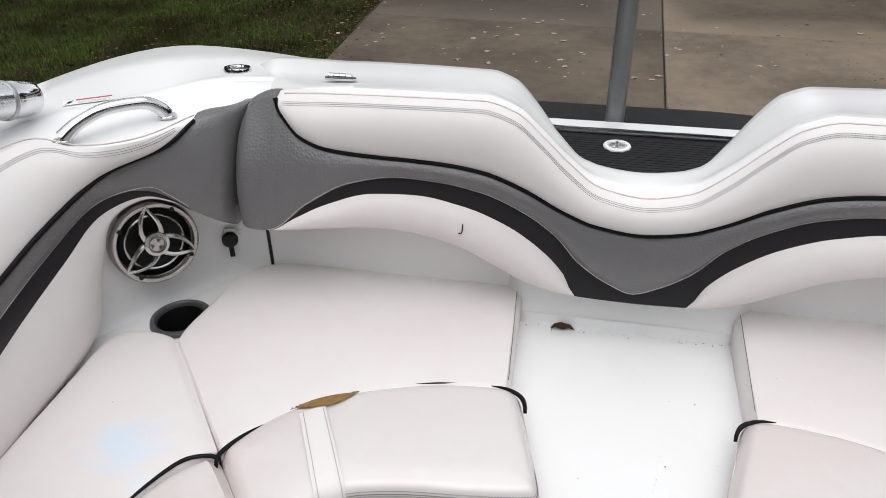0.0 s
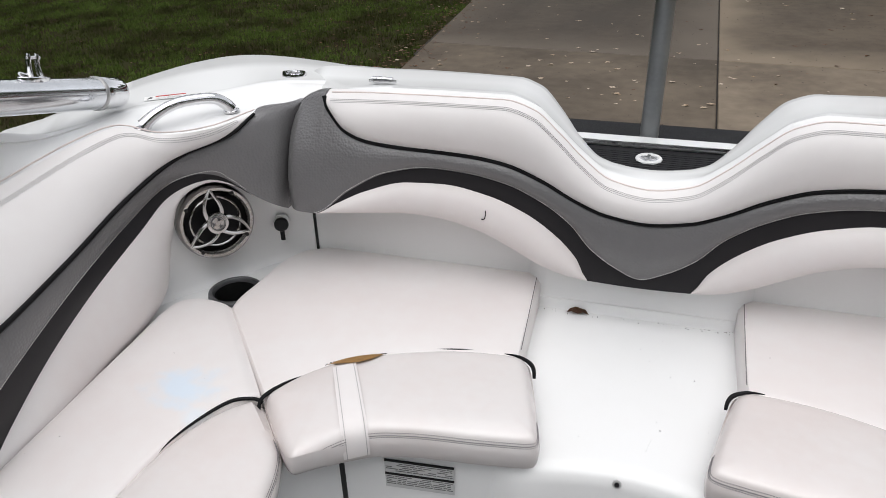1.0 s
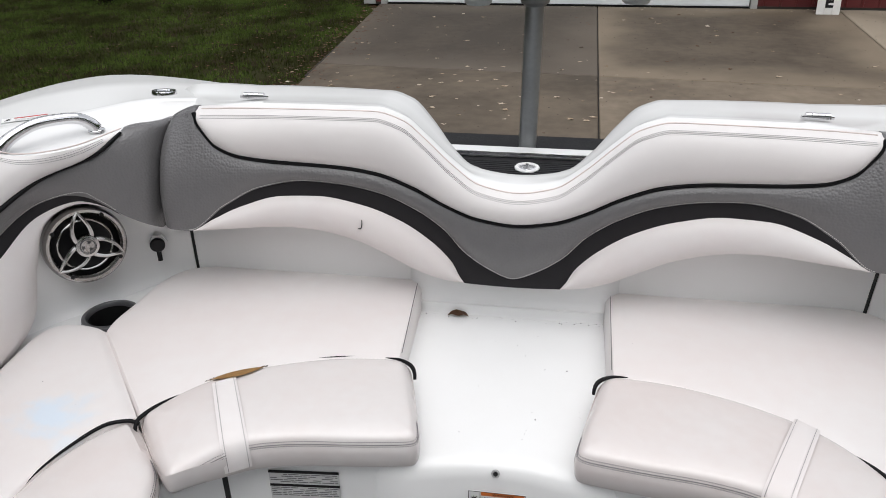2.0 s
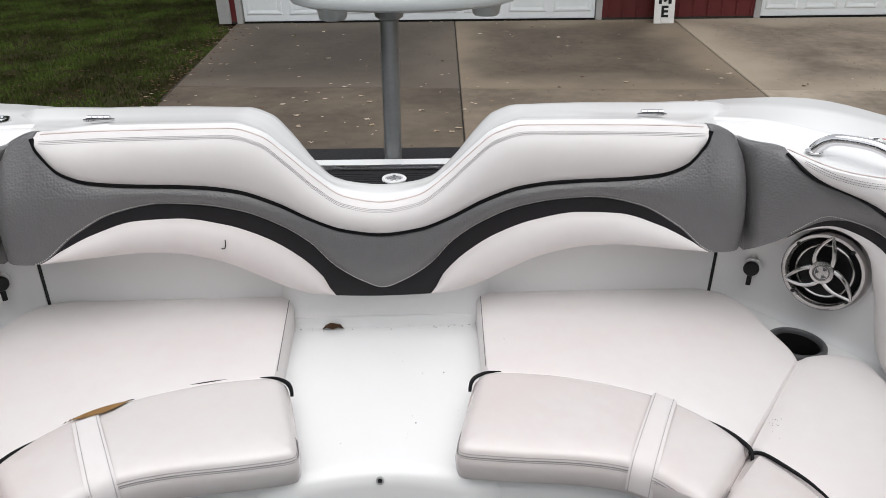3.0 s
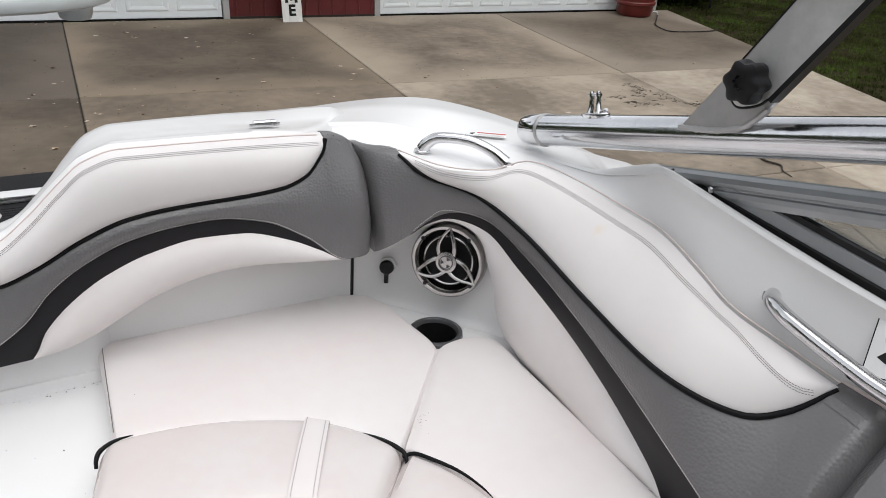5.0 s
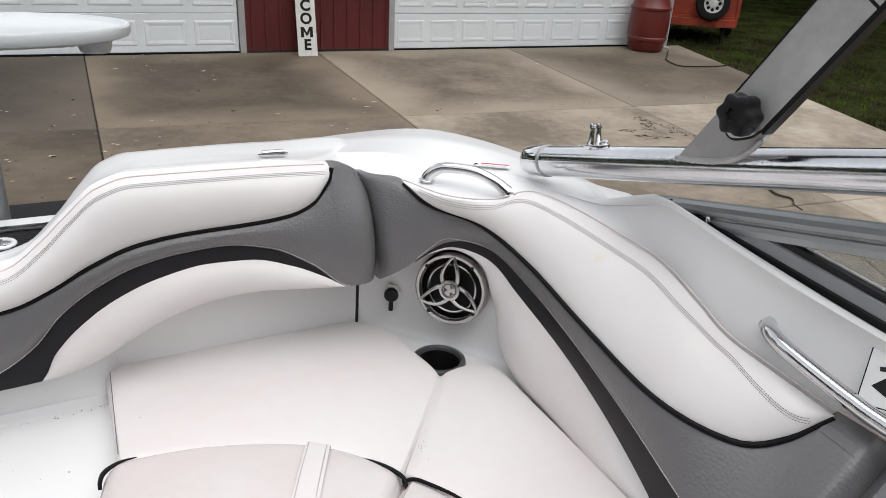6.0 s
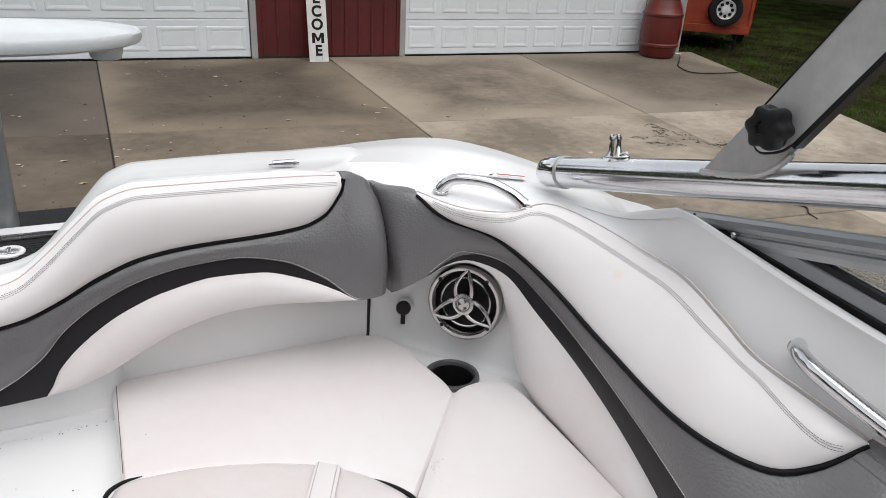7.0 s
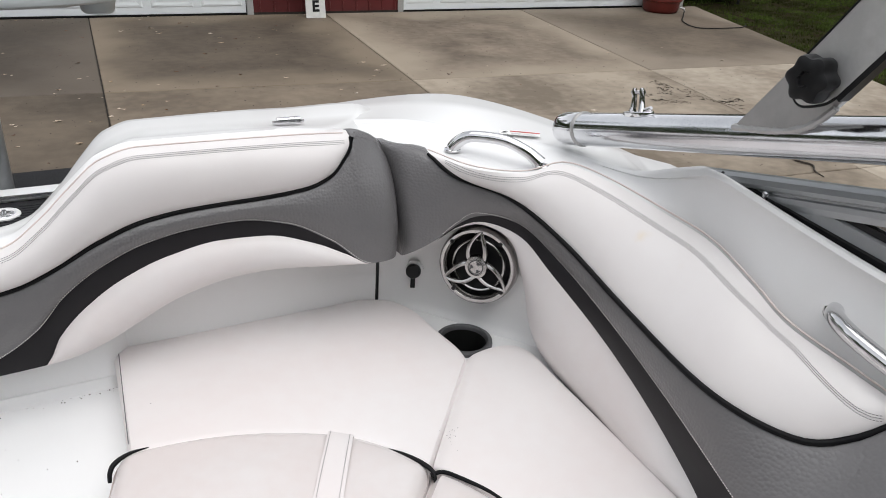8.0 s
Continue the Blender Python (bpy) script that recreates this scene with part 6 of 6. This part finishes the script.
def build_litter():
    rnd = random.Random(21)
    verts, faces = [], []

    def leaf(x, y, z, size):
        a = rnd.uniform(0, 6.28)
        k = len(verts)
        lobes = 10
        curl = rnd.uniform(0.1, 0.35)
        verts.append((x, y, z + 0.004))
        for j in range(lobes):
            r = size * (1.0 if j % 2 == 0 else 0.45) * rnd.uniform(0.75, 1.15)
            t = a + 2 * math.pi * j / lobes
            verts.append((x + r * math.cos(t), y + 0.7 * r * math.sin(t), z + 0.003 + curl * size * abs(math.cos(t - a)) * rnd.uniform(0.4, 1.3)))
        for j in range(lobes):
            faces.append((k, k + 1 + j, k + 1 + (j + 1) % lobes))

    for _ in range(150):
        x, y = rnd.gauss(0.3, 3.2), rnd.uniform(4.5, 11.5)
        if rnd.random() < 0.45:
            x, y = rnd.gauss(-0.6, 1.5), rnd.gauss(7.0, 0.9)
        ok, u, v = on_drive(x, y)
        if ok:
            leaf(x, y, 0.0, rnd.choice((0.018, 0.026, 0.034, 0.048)))
    for _ in range(34):
        v = rnd.uniform(-9, -0.3)
        u = -2.85 - 0.1416 * v + rnd.gauss(0, 0.3)
        p = YARD @ V((u, v, 0))
        leaf(p.x, p.y, 0.0, rnd.uniform(0.02, 0.045))
    for _ in range(120):
        u, v = rnd.uniform(-2.4, 11.3), -abs(rnd.gauss(0, 0.12)) - 0.02
        p = YARD @ V((u, v, 0))
        leaf(p.x, p.y, 0.0, rnd.uniform(0.012, 0.028))
    quick("fallen_leaves", verts, faces, LEAF, "dry tan leaves scattered over the concrete", "leaves")
    verts, faces = [], []
    for _ in range(420):
        v = rnd.uniform(-9, 1)
        u = -3.0 - 0.1416 * v - abs(rnd.gauss(0, 2.0))
        p = YARD @ V((u, v, 0))
        leaf(p.x, p.y, 0.002, rnd.uniform(0.014, 0.034))
    for _ in range(560):
        v = rnd.uniform(-9, -0.2)
        u = -2.99 - 0.1416 * v + rnd.gauss(0, 0.20)
        p = YARD @ V((u, v, 0))
        leaf(p.x, p.y, 0.002, rnd.uniform(0.015, 0.035))
    for _ in range(60):
        x, y = rnd.gauss(1.5, 3.0), rnd.uniform(4.5, 11.5)
        ok, u, v = on_drive(x, y)
        if ok:
            leaf(x, y, 0.0, rnd.choice((0.018, 0.026, 0.036)))
    quick("brown_leaf_litter", verts, faces, LEAF_RED, "brown leaf litter along the edge of the lawn", "leaves")
    verts, faces = [], []
    strands = (
        ((6.71, 6.26), (6.84, 6.19), (6.80, 6.01), (6.81, 5.82), (6.89, 5.64)),
        ((6.15, 5.60), (6.30, 5.53), (6.35, 5.44), (6.52, 5.41)),
        ((6.68, 5.63), (6.87, 5.51), (6.87, 5.32), (6.97, 5.21), (6.95, 5.03)),
        ((6.99, 5.23), (7.17, 5.27), (7.22, 5.20)),
        ((6.66, 6.00), (6.63, 5.85), (6.51, 5.73)),
        ((6.12, 5.83), (6.33, 5.79)),
    )
    for pts in strands:
        run = spline([V((x, y, 0.003)) for x, y in pts], 40)
        for _ in range(len(pts) * 15):
            i = rnd.randrange(40)
            c, d = run[i] + V((rnd.gauss(0, 0.05), rnd.gauss(0, 0.035), 0)), (run[i + 1] - run[i]).normalized()
            a, n = rnd.gauss(0, 0.7), rnd.choice((0.008, 0.012, 0.020, 0.045))
            w = rnd.uniform(0.004, 0.010)
            dx, dy = (d.x * math.cos(a) - d.y * math.sin(a)) * n, (d.x * math.sin(a) + d.y * math.cos(a)) * n
            k = len(verts)
            verts += [(c.x - dx, c.y - dy, 0.002), (c.x + dx, c.y + dy, 0.002), (c.x + dy * w / n, c.y - dx * w / n, 0.009)]
            faces.append((k, k + 1, k + 2))
    for _ in range(1400):
        u, v = rnd.uniform(-2.4, 9.5), rnd.uniform(-8, -0.1)
        p = YARD @ V((u, v, 0))
        s = rnd.uniform(0.003, 0.010)
        k = len(verts)
        verts += [(p.x - s, p.y, 0.001), (p.x + s, p.y - 0.3 * s, 0.001), (p.x, p.y + s, 0.004)]
        faces.append((k, k + 1, k + 2))
    quick("twig_litter", verts, faces, TWIG, "dark twigs and crumbs washed together on the concrete", "twigs")
    stick = tube(spline([V((6.14, 3.72, 0.012)), V((6.06, 3.55, 0.015)), V((6.10, 3.42, 0.012)), V((5.98, 3.30, 0.014)), V((5.94, 3.18, 0.012))], 24), 0.012, 6, radii=[0.013 - 0.008 * i / 24 for i in range(25)])
    solid("fallen_stick", stick, TWIG, "crooked dark stick lying on the concrete", "stick", base=Matrix.Identity(4))


def build_grass():
    rng = np.random.default_rng(5)
    for (x0, x1), (y0, y1), count, hi in (((-14, -2.0), (4.0, 17.0), 330000, 0.034), ((9.4, 28.0), (2.5, 23.0), 400000, 0.034)):
        tufts = count // 14
        tx, ty, th = rng.uniform(x0, x1, tufts), rng.uniform(y0, y1, tufts), rng.uniform(0.35, 1.0, tufts) ** 1.3 * 1.5
        pick = rng.integers(0, tufts, count)
        px, py = tx[pick] + rng.normal(0, 0.045, count), ty[pick] + rng.normal(0, 0.045, count)
        c, s = math.cos(radians(6.6)), math.sin(radians(6.6))
        u, v = px * c - (py - 12.13) * s, px * s + (py - 12.13) * c
        right = np.where(v > -6.3, 11.9 + 0.26 * v, 10.1)
        rag = 0.07 * np.sin(v * 5.3) + 0.05 * np.sin(v * 13.1 + 1) + rng.normal(0, 0.07, count)
        keep = ~((u > -3.03 - 0.1416 * v + rag) & (u < right - rag) & (v < 0.05)) & ~((u > -3.4) & (u < 12.0) & (v > -0.1) & (v < 9))
        patch = np.sin(px * 1.3) * np.sin(py * 1.1 + 2) + rng.normal(0, 0.7, count)
        keep &= patch > -0.9
        px, py, tall = px[keep], py[keep], th[pick][keep]
        n = len(px)
        h, a, lean = rng.uniform(0.4, 1.0, n) * hi * tall, rng.uniform(0, 6.283, n), rng.uniform(0.1, 0.7, n) * hi
        w = rng.uniform(0.004, 0.009, n)
        base = -0.05
        vs = np.empty((n, 3, 3))
        vs[:, 0] = np.stack([px - w * np.sin(a), py + w * np.cos(a), np.full(n, base)], 1)
        vs[:, 1] = np.stack([px + w * np.sin(a), py - w * np.cos(a), np.full(n, base)], 1)
        vs[:, 2] = np.stack([px + lean * np.cos(a), py + lean * np.sin(a), base + h + 0.02], 1)
        me = bpy.data.meshes.new("lawn_grass")
        me.vertices.add(3 * n)
        me.vertices.foreach_set("co", vs.ravel())
        me.loops.add(3 * n)
        me.loops.foreach_set("vertex_index", np.arange(3 * n))
        me.polygons.add(n)
        me.polygons.foreach_set("loop_start", np.arange(0, 3 * n, 3))
        me.update()
        me.validate()
        me.materials.append(GRASS)
        tagged(new("lawn_grass", me), "short rough shaded lawn grass beside the driveway", "grass", kind="stuff")


# A tree outside the view, added to keep sky light off the lawn.
def build_unseen_tree(x, y, high, spread_r, seed, low, leaves=170, leaf=0.095):
    rnd = random.Random(seed)
    t = thing("tree", (x, y, -0.05), "unseen leafy tree added to shade the lawn", "tree", base=Matrix.Identity(4), group="yard trees")
    top = V((x + rnd.uniform(-0.5, 0.5), y + rnd.uniform(-0.5, 0.5), high * 0.8))
    trunk = spline([V((x, y, -0.05)), V((x + rnd.uniform(-0.15, 0.15), y, high * 0.3)), V((x, y + rnd.uniform(-0.3, 0.3), high * 0.55)), top], 14)
    bms = [tube(trunk, 0.2, 10, radii=[0.26 * (1 - 0.75 * i / 14) + 0.12 * max(0, 1 - i / 2) for i in range(15)])]
    tips = []
    for k in range(11):
        f = rnd.uniform(0.32, 0.98)
        p = trunk[int(14 * f)]
        a = 2.4 * k + rnd.uniform(-0.3, 0.3)
        r = spread_r * rnd.uniform(0.6, 1.0) * (1.15 - 0.6 * f)
        q = p + V((r * math.cos(a), r * math.sin(a), rnd.uniform(0.6, 2.2)))
        bms.append(tube(spline([p, p.lerp(q, 0.5) + V((0, 0, 0.35)), q], 6), 0.05, 6, radii=[0.075 - 0.01 * i for i in range(7)]))
        tips += [p.lerp(q, g) for g in (0.45, 0.7, 0.95)]
    part("trunk", join(*bms), BARK, t)
    verts, faces = [], []
    for tip in tips:
        for _ in range(leaves):
            d = V((rnd.gauss(0, 1), rnd.gauss(0, 1), rnd.gauss(0, 0.7)))
            c = tip + d * 0.62
            if c.z < low:
                continue
            s = leaf * rnd.uniform(0.65, 1.35)
            n = V((rnd.gauss(0, 1), rnd.gauss(0, 1), rnd.gauss(0.6, 1))).normalized()
            e = n.orthogonal().normalized() * s
            f = n.cross(e)
            k = len(verts)
            verts += [tuple(c - e * 1.3), tuple(c + f * 0.7), tuple(c + e * 1.3), tuple(c - f * 0.7)]
            faces.append((k, k + 1, k + 2, k + 3))
    me = bpy.data.meshes.new("crown")
    me.from_pydata([V(p) - origin_of(t) for p in verts], [], faces)
    me.materials.append(FOLIAGE)
    ob = new("crown", me)
    ob.parent = t


def build_bush(x, y, r, high, seed):
    rnd = random.Random(seed)
    b = thing("bush", (x, y, -0.05), "loose yellow-green leafy bush at the lawn's edge", "bush", base=Matrix.Identity(4), group="yard bushes")
    stems = []
    verts, faces = [], []
    for k in range(14):
        a = 2.4 * k
        tip = V((x + r * 0.8 * math.cos(a) * rnd.uniform(0.3, 1), y + r * 0.8 * math.sin(a) * rnd.uniform(0.3, 1), high * rnd.uniform(0.5, 1)))
        stems.append(tube(spline([V((x, y, -0.05)), V((x, y, 0)).lerp(tip, 0.5), tip], 5), 0.015, 5))
        for _ in range(110):
            c = V((x, y, 0.05)).lerp(tip, rnd.uniform(0.3, 1.05)) + V((rnd.gauss(0, 0.16), rnd.gauss(0, 0.16), rnd.gauss(0, 0.12)))
            s = rnd.uniform(0.025, 0.055)
            n = V((rnd.gauss(0, 1), rnd.gauss(0, 1), rnd.gauss(0.8, 1))).normalized()
            e = n.orthogonal().normalized() * s
            f = n.cross(e)
            k2 = len(verts)
            verts += [tuple(c - e * 1.5), tuple(c + f * 0.7), tuple(c + e * 1.5), tuple(c - f * 0.7)]
            faces.append((k2, k2 + 1, k2 + 2, k2 + 3))
    part("stems", join(*stems), TWIG, b)
    me = bpy.data.meshes.new("leaves")
    me.from_pydata([V(p) - origin_of(b) for p in verts], [], faces)
    me.materials.append(BUSH)
    ob = new("leaves", me)
    ob.parent = b


def build_woods():
    """A ring of unseen far woods round the yard, added to cut low sky light."""
    rng = np.random.default_rng(9)
    n = 60000
    a = rng.uniform(0, 2 * np.pi, n)
    r = 36 + 10 * rng.random(n) + 3 * np.sin(7 * a)
    # height is added towards the bow, to dim the faces turned that way
    top = 11 + 10 * np.maximum(0, -np.sin(a)) + 3 * np.maximum(0, np.cos(a)) + 2 * np.sin(11 * a) + 2.2 * np.sin(23 * a + 1) + rng.normal(0, 0.8, n)
    z = top * np.sqrt(rng.random(n))
    c = np.stack([r * np.cos(a) + 3, r * np.sin(a) + 6, z], 1)
    d1, d2 = rng.normal(0, 1, (n, 3)), rng.normal(0, 1, (n, 3))
    d1 /= np.linalg.norm(d1, axis=1)[:, None]
    d2 -= d1 * (d1 * d2).sum(1)[:, None]
    d2 /= np.linalg.norm(d2, axis=1)[:, None]
    s = rng.uniform(0.35, 0.8, n)[:, None]
    vs = np.stack([c - 1.3 * s * d1, c + 0.8 * s * d2, c + 1.3 * s * d1, c - 0.8 * s * d2], 1)
    me = bpy.data.meshes.new("far_woods")
    me.vertices.add(4 * n)
    me.vertices.foreach_set("co", vs.ravel())
    me.loops.add(4 * n)
    me.loops.foreach_set("vertex_index", np.arange(4 * n))
    me.polygons.add(n)
    me.polygons.foreach_set("loop_start", np.arange(0, 4 * n, 4))
    me.update()
    me.validate()
    me.materials.append(FOLIAGE)
    tagged(new("far_woods", me), "unseen leafy woods added to block low sky light", "woods", kind="stuff")


def build_table():
    t = thing("pedestal_table", (-0.005, 2.14, 1.17), "oval white plastic table with a raised rim on a grey pole", "table")
    at = Matrix.Translation((-0.005, 2.14, 0))
    part("pole", lathe([(0, 1.173), (0.050, 1.173), (0.048, 1.19), (0.036, 1.20), (0.033, 1.22), (0.033, 1.80), (0.05, 1.812), (0.055, 1.838), (0, 1.838)], at, 28), POLE, t, "grey metal pole")
    flat = Matrix.Translation((0.055, 2.285, 0)) @ pose(0, 0, 0, 0, 0, 9) @ Matrix.Diagonal((1.0, 0.67, 1.0, 1.0))
    part("tabletop", lathe([(0, 1.838), (0.36, 1.838), (0.390, 1.842), (0.416, 1.850), (0.422, 1.860), (0.422, 1.882), (0.416, 1.888), (0.406, 1.888), (0.396, 1.876), (0.385, 1.870), (0, 1.870)], flat, 72), TABLE, t, "white plastic top")
    for x, y in ((-0.21, 2.21), (0.355, 2.30), (0.24, 2.44)):
        part("cup_well", lathe([(0.0, 1.790), (0.042, 1.790), (0.049, 1.796), (0.060, 1.842)], Matrix.Translation((x, y, 0)), 24), TABLE, t)


# ---- build ----
build_hull()
build_mats()
build_liner()
build_backrest()
for f in (False, True):
    build_side_cushion(f)
    build_rear_seat(f)
    build_side_seat(f)
    build_tower(f)
    build_windshield(f)
    build_speaker(f)
    build_plug(f)
    build_cup(f)
    build_handle(f)
    build_coaming_rail(f)
    build_hinge(f)
    build_deck_label(f)
build_filler_cap()
build_seat_labels()
build_coaming_label()
build_step_details()
build_table()
build_sign()
build_barrel()
build_trailer()
# all out of view; the dense ones darken the far right lawn
for n, (x, y, hi, r, lo, *dense) in enumerate(((-16, 7, 11, 3.6, 3.6), (-13, 17, 13, 4.2, 3.2), (-7, 20, 12, 4, 3.4), (21, 6, 12, 4.2, 3.4), (27.5, 16, 13, 5.2, 2.4, 380, 0.15), (17, 4, 12, 3.8, 4.2), (23.5, 12.8, 12, 4.8, 2.2, 380, 0.15), (20.4, 20.5, 13, 5.2, 2.4, 380, 0.15))):
    build_unseen_tree(x, y, hi, r, 30 + n, lo, *dense)
for n, (x, y, r, hi) in enumerate(((-8.6, 13.3, 0.9, 0.9), (-10.2, 16.2, 1.4, 1.8), (-12.5, 14.2, 1.3, 1.4))):
    build_bush(x, y, r, hi, 60 + n)
build_woods()
build_litter()
build_grass()
build_garage()
build_ground()
